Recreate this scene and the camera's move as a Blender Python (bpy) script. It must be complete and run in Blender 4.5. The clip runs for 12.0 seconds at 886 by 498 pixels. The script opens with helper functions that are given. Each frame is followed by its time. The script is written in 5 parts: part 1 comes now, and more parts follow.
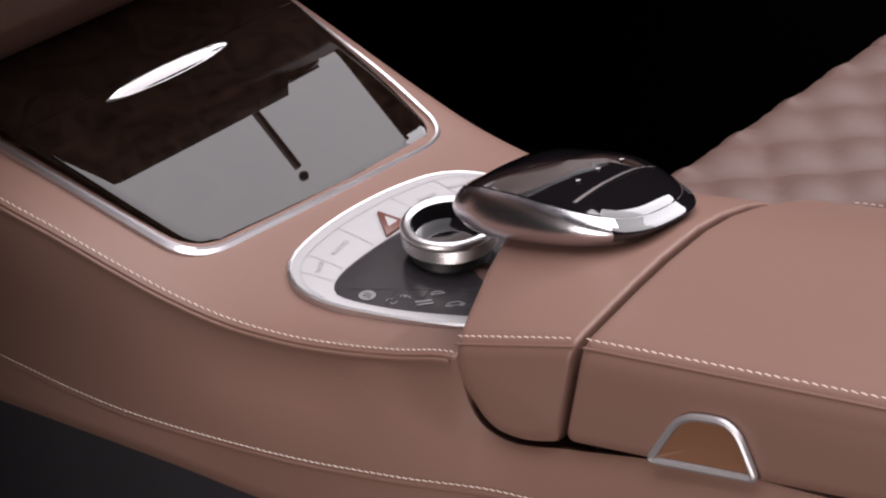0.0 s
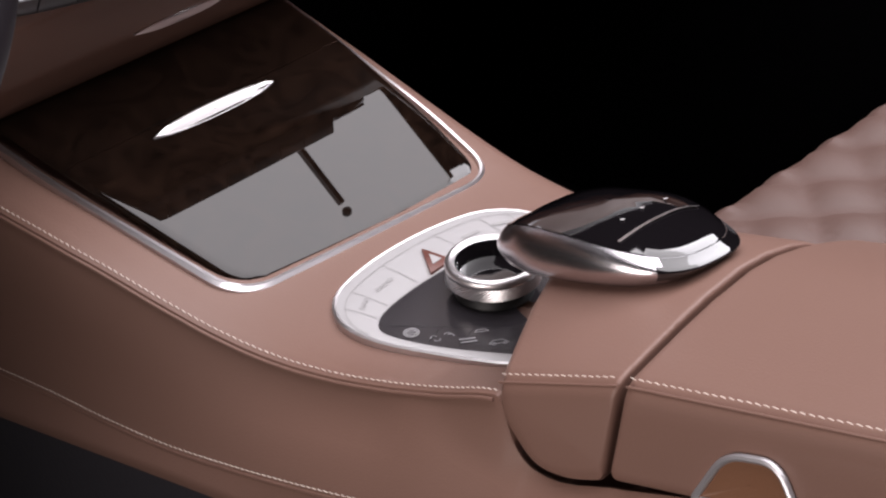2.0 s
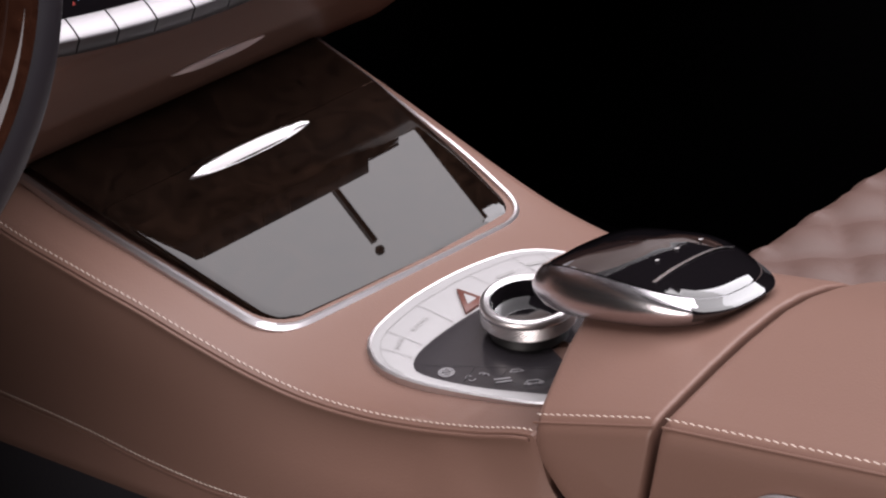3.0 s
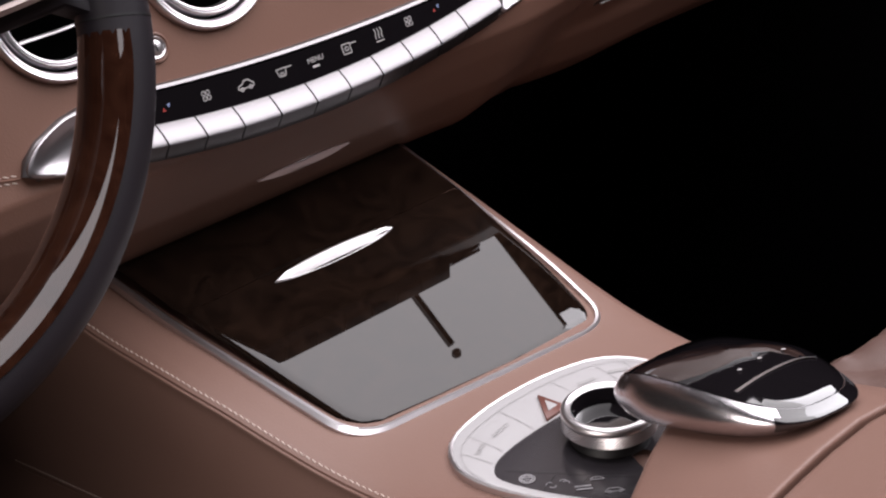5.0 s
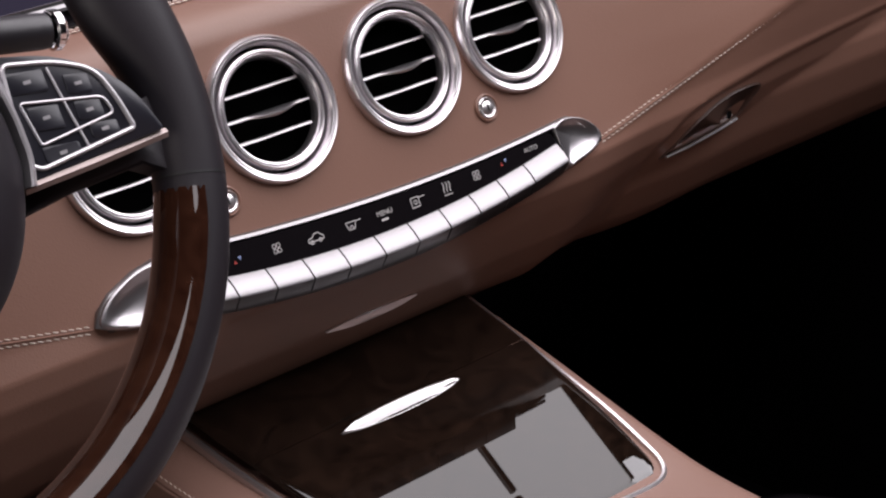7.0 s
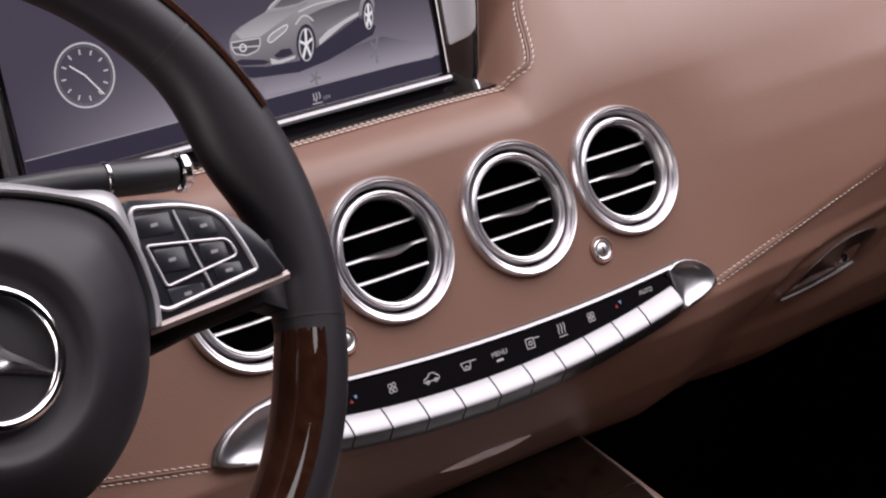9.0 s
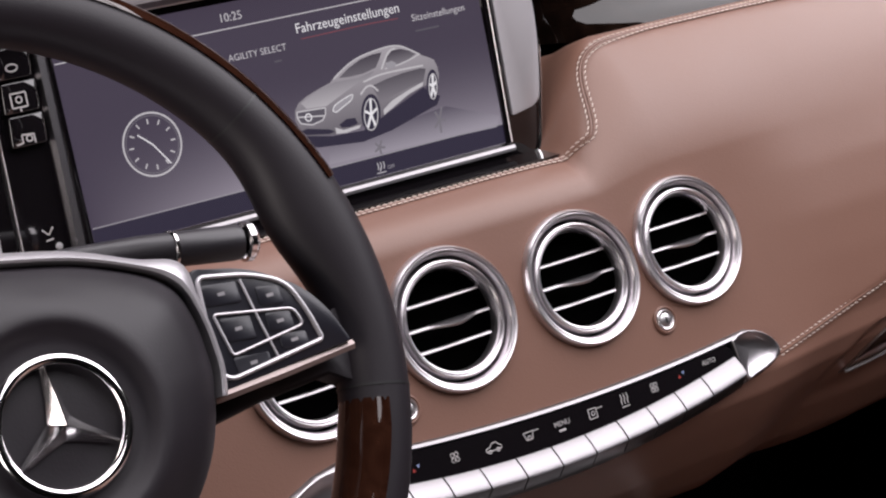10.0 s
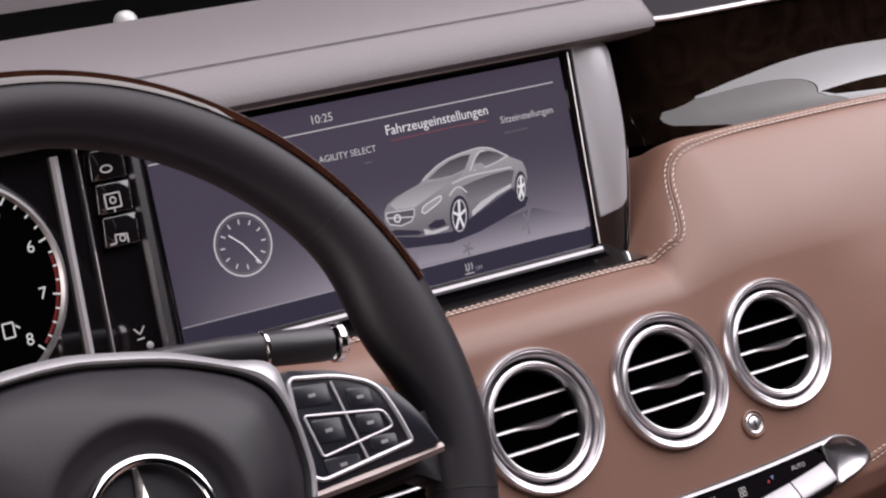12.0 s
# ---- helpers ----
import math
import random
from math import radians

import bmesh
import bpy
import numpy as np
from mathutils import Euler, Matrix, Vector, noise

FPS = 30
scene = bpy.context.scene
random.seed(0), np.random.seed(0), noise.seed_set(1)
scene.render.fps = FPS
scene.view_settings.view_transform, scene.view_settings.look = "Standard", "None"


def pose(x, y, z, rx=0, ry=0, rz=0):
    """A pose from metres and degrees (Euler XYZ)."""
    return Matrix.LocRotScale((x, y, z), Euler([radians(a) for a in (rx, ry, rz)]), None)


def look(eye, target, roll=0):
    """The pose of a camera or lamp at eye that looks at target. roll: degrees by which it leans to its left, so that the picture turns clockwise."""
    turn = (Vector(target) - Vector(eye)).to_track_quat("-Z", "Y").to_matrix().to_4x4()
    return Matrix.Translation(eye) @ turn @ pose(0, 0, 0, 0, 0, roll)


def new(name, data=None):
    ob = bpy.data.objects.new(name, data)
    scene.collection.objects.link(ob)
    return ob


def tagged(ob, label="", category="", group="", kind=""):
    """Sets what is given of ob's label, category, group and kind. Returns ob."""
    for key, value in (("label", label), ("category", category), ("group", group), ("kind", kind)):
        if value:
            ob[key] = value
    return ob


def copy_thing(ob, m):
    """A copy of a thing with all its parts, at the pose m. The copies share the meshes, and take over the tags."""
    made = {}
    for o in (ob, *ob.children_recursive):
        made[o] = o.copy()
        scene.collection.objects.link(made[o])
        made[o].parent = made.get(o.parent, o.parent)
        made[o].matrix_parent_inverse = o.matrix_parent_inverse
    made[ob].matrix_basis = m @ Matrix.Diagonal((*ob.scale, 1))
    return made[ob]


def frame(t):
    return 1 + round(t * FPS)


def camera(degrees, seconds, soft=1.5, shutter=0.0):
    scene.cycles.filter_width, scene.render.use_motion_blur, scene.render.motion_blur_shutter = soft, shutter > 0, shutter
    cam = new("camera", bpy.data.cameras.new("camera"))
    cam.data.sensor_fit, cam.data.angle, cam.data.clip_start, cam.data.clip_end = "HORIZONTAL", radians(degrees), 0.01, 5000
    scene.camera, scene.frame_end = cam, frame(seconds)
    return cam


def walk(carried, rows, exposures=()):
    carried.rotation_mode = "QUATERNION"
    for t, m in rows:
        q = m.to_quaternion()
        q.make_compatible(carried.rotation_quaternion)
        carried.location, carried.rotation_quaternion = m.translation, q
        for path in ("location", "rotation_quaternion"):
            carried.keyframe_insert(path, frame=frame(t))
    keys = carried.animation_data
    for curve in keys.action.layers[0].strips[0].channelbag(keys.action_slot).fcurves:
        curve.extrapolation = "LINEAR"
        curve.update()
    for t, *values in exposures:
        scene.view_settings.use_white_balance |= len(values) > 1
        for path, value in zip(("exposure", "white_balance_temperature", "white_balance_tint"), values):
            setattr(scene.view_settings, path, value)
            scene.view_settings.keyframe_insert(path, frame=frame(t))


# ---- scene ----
cam = camera(26.19, 12.0, soft=2.2)
PATH = [
    (0.0, -0.6252, -0.8565, 1.1488, 57.284, 3.089, -46.794),
    (0.5, -0.6257, -0.8563, 1.1489, 57.434, 3.136, -46.535),
    (1.0, -0.6263, -0.8566, 1.1496, 57.641, 3.249, -46.214),
    (1.5, -0.6271, -0.8570, 1.1506, 57.881, 3.377, -45.957),
    (2.0, -0.6281, -0.8577, 1.1524, 58.415, 3.510, -45.575),
    (2.5, -0.6295, -0.8582, 1.1539, 59.055, 3.707, -45.139),
    (4.5, -0.6363, -0.8594, 1.1596, 61.752, 4.324, -43.048),
    (5.0, -0.6378, -0.8601, 1.1613, 62.862, 4.458, -42.419),
    (5.5, -0.6394, -0.8601, 1.1633, 63.870, 4.563, -41.954),
    (6.0, -0.6406, -0.8604, 1.1661, 65.223, 4.687, -41.517),
    (6.5, -0.6416, -0.8608, 1.1683, 66.288, 4.800, -41.067),
    (7.0, -0.6429, -0.8614, 1.1699, 67.310, 4.926, -40.604),
    (9.0, -0.6488, -0.8621, 1.1779, 71.564, 5.437, -37.337),
    (9.5, -0.6507, -0.8623, 1.1796, 72.605, 5.529, -36.474),
    (10.0, -0.6522, -0.8619, 1.1812, 73.702, 5.654, -35.569),
    (10.5, -0.6533, -0.8614, 1.1825, 74.698, 5.740, -34.724),
    (11.0, -0.6546, -0.8608, 1.1839, 75.657, 5.812, -33.926),
    (11.5, -0.6558, -0.8604, 1.1848, 76.377, 5.841, -33.359),
    (12.0, -0.6566, -0.8598, 1.1851, 76.835, 5.880, -33.150),
]
walk(cam, [(t, pose(x, y, z, rx, ry, rz)) for t, x, y, z, rx, ry, rz in PATH])
EXPOSURE = 0.0
scene.view_settings.exposure = EXPOSURE

# ---- world and light ----
world = bpy.data.worlds.new("studio")
scene.world = world
world.use_nodes = True
world.node_tree.nodes["Background"].inputs[0].default_value = (0.9, 0.93, 1.0, 1)
world.node_tree.nodes["Background"].inputs[1].default_value = 0.0


# ---- lamps: wide softboxes overhead and right, an added fill beside the driver's door ----
def softbox(name, at, aim, w, h, watts, colour=(1, 0.95, 0.995)):
    d_ = bpy.data.lights.new(name, "AREA")
    d_.shape, d_.size, d_.size_y, d_.energy, d_.color = "RECTANGLE", w, h, watts, colour
    o = new(name, d_)
    o.matrix_basis = look(at, aim)
    return o


top_box = softbox("softbox_overhead", (0.0, 0.0, 0.0), (0.0, 0.0, -1.0), 2.45, 2.9, 102)
top_box.matrix_basis = pose(0.425, -0.52, 2.6)
right_box = softbox("softbox_right", (0.0, 0.0, 0.0), (0.0, 0.0, -1.0), 1.90, 2.60, 130, (0.96, 0.92, 0.98))
right_box.matrix_basis = pose(2.61, -0.88, 2.6)
# added fill that brightens the console's side faces and warms their brown
softbox("fill_side", (-2.6, -0.75, 1.0), (0.0, -0.45, 0.60), 1.7, 1.4, 54, (1.0, 0.90, 0.87))


# ---- material helpers ----
def material(name, colour, rough=0.5, metal=0.0, coat=0.0):
    m = bpy.data.materials.new(name)
    m.use_nodes = True
    b = m.node_tree.nodes["Principled BSDF"]
    b.inputs["Base Color"].default_value = (*colour, 1)
    b.inputs["Roughness"].default_value = rough
    b.inputs["Metallic"].default_value = metal
    b.inputs["Coat Weight"].default_value = coat
    b.inputs["Coat Roughness"].default_value = 0.03
    return m


def add(m, kind, **values):
    n = m.node_tree.nodes.new(kind)
    for k, v in values.items():
        n.inputs[k.replace("_", " ")].default_value = v
    return n


def grain(m, scale, strength, depth, colour_range=0.0, stain=6.0, voronoi=True):
    """Fine relief and two scales of colour change on the base colour."""
    t, b = m.node_tree, m.node_tree.nodes["Principled BSDF"]
    co = t.nodes.new("ShaderNodeTexCoord")
    fine = t.nodes.new("ShaderNodeTexVoronoi" if voronoi else "ShaderNodeTexNoise")
    fine.inputs["Scale"].default_value = scale
    t.links.new(co.outputs["Object"], fine.inputs["Vector"])
    bump = add(m, "ShaderNodeBump", Strength=strength, Distance=depth)
    t.links.new(fine.outputs[0], bump.inputs["Height"])
    t.links.new(bump.outputs[0], b.inputs["Normal"])
    if colour_range:
        big = add(m, "ShaderNodeTexNoise", Scale=stain, Detail=5.0)
        t.links.new(co.outputs["Object"], big.inputs["Vector"])
        mix = t.nodes.new("ShaderNodeMix")
        mix.data_type = "RGBA"
        c = b.inputs["Base Color"].default_value
        mix.inputs[6].default_value = (*[v * (1 - colour_range) for v in c[:3]], 1)
        mix.inputs[7].default_value = (*[min(1, v * (1 + colour_range)) for v in c[:3]], 1)
        t.links.new(big.outputs[0], mix.inputs[0])
        t.links.new(mix.outputs[2], b.inputs["Base Color"])
        rr = t.nodes.new("ShaderNodeMapRange")
        r = b.inputs["Roughness"].default_value
        rr.inputs[3].default_value, rr.inputs[4].default_value = r * 0.88, min(1, r * 1.12)
        t.links.new(big.outputs[0], rr.inputs[0])
        t.links.new(rr.outputs[0], b.inputs["Roughness"])
    return m


LEATHER = grain(material("brown leather", (0.170, 0.0890, 0.0650), 0.42), 900, 0.14, 0.0004, 0.06)
TRIM_LEATHER = grain(material("console leather", (0.174, 0.0975, 0.0760), 0.46), 900, 0.14, 0.0004, 0.06)
DARK_LEATHER = grain(material("anthracite leather", (0.0115, 0.0090, 0.0122), 0.5), 900, 0.10, 0.0003, 0.1)
DARK_LEATHER.node_tree.nodes["Principled BSDF"].inputs["Specular IOR Level"].default_value = 0.35
GREY_LEATHER = grain(material("grey dash leather", (0.140, 0.124, 0.129), 0.55), 700, 0.3, 0.0005, 0.08)
# carpet out of the light: its deep shade is put into a near-black, gleamless colour
SHADE_CARPET = grain(material("black carpet", (0.003, 0.0028, 0.0034), 0.95), 400, 0.8, 0.002, 0.2, voronoi=False)
SHADE_CARPET.node_tree.nodes["Principled BSDF"].inputs["Specular IOR Level"].default_value = 0.0
for hide in (LEATHER, TRIM_LEATHER):
    hide.node_tree.nodes["Principled BSDF"].inputs["Specular IOR Level"].default_value = 0.42
VENT_METAL = material("bright satin chrome", (0.70, 0.67, 0.69), 0.32, 1.0)
CHROME = material("polished chrome", (0.82, 0.80, 0.81), 0.14, 1.0)
SATIN = grain(material("satin metal", (0.66, 0.635, 0.645), 0.36, 1.0), 1500, 0.08, 0.0002, voronoi=False)
SOFT_METAL = grain(material("soft satin metal", (0.50, 0.48, 0.50), 0.42, 0.75), 1500, 0.06, 0.0002, voronoi=False)
KEY_METAL = grain(material("satin key metal", (0.235, 0.225, 0.232), 0.36, 1.0), 1500, 0.06, 0.0002, voronoi=False)
SLAT = material("vent blade metal", (0.42, 0.40, 0.415), 0.32, 1.0)
SPOKE_METAL = material("smoked metal", (0.26, 0.215, 0.205), 0.42, 0.8)
SILVER = grain(material("silver paint", (0.44, 0.43, 0.435), 0.42, 0.3), 1800, 0.06, 0.0002, voronoi=False)
PIANO = material("gloss black", (0.006, 0.005, 0.006), 0.05, 0.0, 1.0)
BLACK = material("matt black plastic", (0.008, 0.008, 0.009), 0.5)
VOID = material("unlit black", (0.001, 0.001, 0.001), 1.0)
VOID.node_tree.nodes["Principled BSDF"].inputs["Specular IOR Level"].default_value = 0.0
STUDIO = grain(material("white studio cloth", (0.36, 0.35, 0.37), 0.9), 200, 0.2, 0.001, 0.04, voronoi=False)
SATIN_BLACK = grain(material("satin black glass", (0.026, 0.023, 0.026), 0.2), 900, 0.02, 0.0001, voronoi=False)
THREAD = material("cream thread", (0.72, 0.62, 0.55), 0.7)
FLANK = grain(material("brushed dark chrome", (0.64, 0.615, 0.645), 0.26, 1.0), 1500, 0.05, 0.0002, voronoi=False)
SKIRT = grain(material("charcoal carpet", (0.020, 0.018, 0.024), 0.9), 500, 0.6, 0.001, 0.15, voronoi=False)


def wood(name, dark, light, rough):
    m = material(name, dark, rough, 0.0, 1.0)
    m.node_tree.nodes["Principled BSDF"].inputs["Specular IOR Level"].default_value = 0.0
    m.node_tree.nodes["Principled BSDF"].inputs["Coat Roughness"].default_value = 0.01
    t, b = m.node_tree, m.node_tree.nodes["Principled BSDF"]
    co = t.nodes.new("ShaderNodeTexCoord")
    n = add(m, "ShaderNodeTexNoise", Scale=28.0, Detail=9.0, Roughness=0.65, Distortion=2.2)
    t.links.new(co.outputs["Object"], n.inputs["Vector"])
    ramp = t.nodes.new("ShaderNodeValToRGB")
    ramp.color_ramp.elements[0].position, ramp.color_ramp.elements[0].color = 0.32, (*dark, 1)
    ramp.color_ramp.elements[1].position, ramp.color_ramp.elements[1].color = 0.72, (*light, 1)
    t.links.new(n.outputs[0], ramp.inputs[0])
    t.links.new(ramp.outputs[0], b.inputs["Base Color"])
    return m


WOOD = wood("dark burl wood", (0.0030, 0.0018, 0.0014), (0.013, 0.0070, 0.0048), 0.4)
WHEEL_WOOD = wood("red burl wood", (0.012, 0.004, 0.0025), (0.030, 0.0115, 0.0068), 0.4)


# ---- mesh helpers ----
def finish(name, bm, mat, parent=None, label="", smooth=True):
    bmesh.ops.recalc_face_normals(bm, faces=bm.faces)
    me = bpy.data.meshes.new(name)
    bm.to_mesh(me)
    bm.free()
    me.materials.append(mat)
    if smooth:
        me.polygons.foreach_set("use_smooth", [True] * len(me.polygons))
        me.set_sharp_from_angle(angle=radians(40))
    ob = new(name, me)
    if parent:
        ob.parent = parent
    if label:
        ob["label"] = label
    return ob


def part(name, bm, mat, parent, label="", smooth=True):
    return finish(name, bm, mat, parent, label, smooth)


def thing(name, label, category, group="", kind="", at=None):
    ob = new(name)
    ob.empty_display_size = 0.02
    if at is not None:
        ob.matrix_basis = at
    return tagged(ob, label, category, group, kind)


def loft(rows, bm=None, closed=False, caps=False):
    """A skin over rows of points, all of the same length."""
    bm = bm or bmesh.new()
    vs = [[bm.verts.new(p) for p in r] for r in rows]
    n = len(rows[0])
    for a, b in zip(vs, vs[1:]):
        for i in range(n if closed else n - 1):
            j = (i + 1) % n
            bm.faces.new((a[i], a[j], b[j], b[i]))
    if caps:
        bm.faces.new(vs[0]), bm.faces.new(vs[-1])
    return bm


def lathe(profile, n=48, bm=None, arc=1.0):
    """Turns a profile of (radius, height) round z."""
    rows = [[(r * math.cos(2 * math.pi * i / n), r * math.sin(2 * math.pi * i / n), h) for i in range(n)] for r, h in profile]
    return loft(rows, bm, closed=True)


def sweep(path, section, bm=None, closed=False, up=(0, 0, 1), caps=True):
    """A section of (side, up) points carried along a path; section may be a function of the share of the way."""
    path = [Vector(p) for p in path]
    n, rows = len(path), []
    for i, p in enumerate(path):
        a = path[(i - 1) % n] if closed or i else path[0]
        b = path[(i + 1) % n] if closed or i < n - 1 else path[-1]
        d = (b - a).normalized()
        side = d.cross(Vector(up)).normalized()
        top = side.cross(d)
        s = section(i / (n - 1)) if callable(section) else section
        rows.append([p + side * u + top * v for u, v in s])
    if closed:
        rows.append(rows[0])
        bm = loft(rows, bm, closed=True)
        bmesh.ops.remove_doubles(bm, verts=bm.verts, dist=1e-6)
        return bm
    return loft(rows, bm, closed=True, caps=caps)


def ring_section(r, n=10, squash=1.0):
    return [(r * math.cos(2 * math.pi * i / n), squash * r * math.sin(2 * math.pi * i / n)) for i in range(n)]


def smooth_line(points, n):
    """A smooth curve (Catmull-Rom) of n points through the given ones."""
    P = [Vector(p) for p in points]
    P = [2 * P[0] - P[1]] + P + [2 * P[-1] - P[-2]]
    out, m = [], len(P) - 3
    for k in range(n):
        s = min(k / (n - 1) * m, m - 1e-9)
        i, t = int(s), s - int(s)
        a, b, c, d = P[i:i + 4]
        out.append(0.5 * (2 * b + (c - a) * t + (2 * a - 5 * b + 4 * c - d) * t * t + (3 * b - a - 3 * c + d) * t ** 3))
    return out


def outline(points, r, n=5):
    """A closed 2D outline with rounded corners; r: one radius or one for each corner."""
    out, m = [], len(points)
    for i in range(m):
        p, a, b = Vector(points[i]), Vector(points[i - 1]), Vector(points[(i + 1) % m])
        rr = r[i] if isinstance(r, (list, tuple)) else r
        u, v = (a - p), (b - p)
        k = min(rr, u.length * 0.45, v.length * 0.45)
        s, e = p + u.normalized() * k, p + v.normalized() * k
        for j in range(n + 1):
            t = j / n
            out.append((1 - t) ** 2 * s + 2 * t * (1 - t) * p + t * t * e)
    return out


def slab(points, low, high, bevel=0.0, bm=None):
    """A plate from a 2D outline, from z = low to z = high, with its upper edge bevelled."""
    bm = bm or bmesh.new()
    c = sum((Vector(p) for p in points), Vector((0, 0))) / len(points)
    rows = [[(p[0], p[1], low) for p in points], [(p[0], p[1], high - bevel) for p in points]]
    if bevel:
        for f in (0.3, 1.0):
            k = bevel * f
            rows.append([((p[0] - c[0]) * max(0, 1 - k / max(1e-6, (Vector(p) - c).length)) + c[0], (p[1] - c[1]) * max(0, 1 - k / max(1e-6, (Vector(p) - c).length)) + c[1], high - bevel * (1 - f) * 0.5) for p in points])
    return loft(rows, bm, closed=True, caps=True)


def basis(origin, u, v):
    u, v = Vector(u).normalized(), Vector(v).normalized()
    w = u.cross(v)
    m = Matrix((u, v, w)).transposed().to_4x4()
    return Matrix.Translation(origin) @ m


FACE = basis((0, 0, 0.75), (1, 0, 0), (0, 0.363, 0.932))
PANEL = basis((0, -0.13, 0.5825), (1, 0, 0), (0, 0.966, 0.2588))
SCREEN = basis((-0.0885, 0.1166, 0.9583), (1, 0, 0), (0, 0.1806, 0.9836))


def moved(bm, m):
    bmesh.ops.transform(bm, matrix=m, verts=bm.verts)
    return bm
# ---- studio shell ----
def box_mesh(x0, x1, y0, y1, z0, z1):
    bm = bmesh.new()
    bmesh.ops.create_cube(bm, size=1.0)
    return moved(bm, Matrix.Translation(((x0 + x1) / 2, (y0 + y1) / 2, (z0 + z1) / 2)) @ Matrix.Diagonal((x1 - x0, y1 - y0, z1 - z0, 1)))


for name, dims in (("floor", (-4, 4, -4, 4, -0.1, 0.0)), ("wall_north", (-4.1, 4.1, 4.0, 4.1, 0, 3.4)), ("wall_south", (-4.1, 4.1, -4.1, -4.0, 0, 3.4)), ("wall_east", (4.0, 4.1, -4, 4, 0, 3.4)), ("wall_west", (-4.1, -4.0, -4, 4, 0, 3.4)), ("ceiling", (-4.1, 4.1, -4.1, 4.1, 3.4, 3.5))):
    pale = name == "wall_west"
    tagged(finish(name, box_mesh(*dims), STUDIO if pale else VOID, smooth=False), ("white cloth studio " if pale else "black unlit studio ") + name.split("_")[0], name.split("_")[0], kind="structure")
# the last box is an unseen panel, added to keep side light off the dash
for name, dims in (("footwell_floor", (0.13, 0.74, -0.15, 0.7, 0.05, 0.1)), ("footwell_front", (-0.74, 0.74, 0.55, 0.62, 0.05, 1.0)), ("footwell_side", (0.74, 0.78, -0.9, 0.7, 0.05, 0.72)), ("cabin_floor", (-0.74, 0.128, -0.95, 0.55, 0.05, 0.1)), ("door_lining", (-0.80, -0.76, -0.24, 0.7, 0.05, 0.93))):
    tagged(finish(name, box_mesh(*dims), SHADE_CARPET, smooth=False), "near-black lining with the deep shade put into its colour", "carpet", kind="structure")


# ---- stitching ----
def stitches(path, up, length=0.0034, gap=0.0010, r=0.00028, lift=0.0002):
    """Short slanted threads laid along a path; up gives the side that they lie on."""
    P, bm, d0 = [Vector(p) for p in path], bmesh.new(), 0.0
    U = [Vector(u).normalized() for u in up] if isinstance(up, list) else [Vector(up).normalized()] * len(P)
    acc = [0.0]
    for a, b in zip(P, P[1:]):
        acc.append(acc[-1] + (b - a).length)

    def at(s):
        k = max(i for i in range(len(acc) - 1) if acc[i] <= s + 1e-9)
        t = (s - acc[k]) / max(1e-9, acc[k + 1] - acc[k])
        return P[k].lerp(P[k + 1], t), U[k].lerp(U[k + 1], t)
    while d0 + length < acc[-1]:
        (a, u), (b, _) = at(d0), at(d0 + length)
        along = (b - a).normalized()
        side = along.cross(u).normalized()
        w = u.normalized()
        rows = []
        for f, k in ((0.0, 0.35), (0.18, 0.9), (0.5, 1.0), (0.82, 0.9), (1.0, 0.35)):
            c = a.lerp(b, f) + side * (f - 0.5) * 0.0007 + w * (lift - 0.0003 * abs(f - 0.5) * 2)
            rows.append([c + side * (r * k * math.cos(q)) + w * (r * k * math.sin(q)) for q in (0, 1.05, 2.09, 3.14, 4.19, 5.24)])
        loft(rows, bm, closed=True, caps=True)
        d0 += length + gap
    return bm


# ---- dashboard ----
def blend(x, a, b):
    t = min(1.0, max(0.0, (x - a) / (b - a)))
    return t * t * (3 - 2 * t)


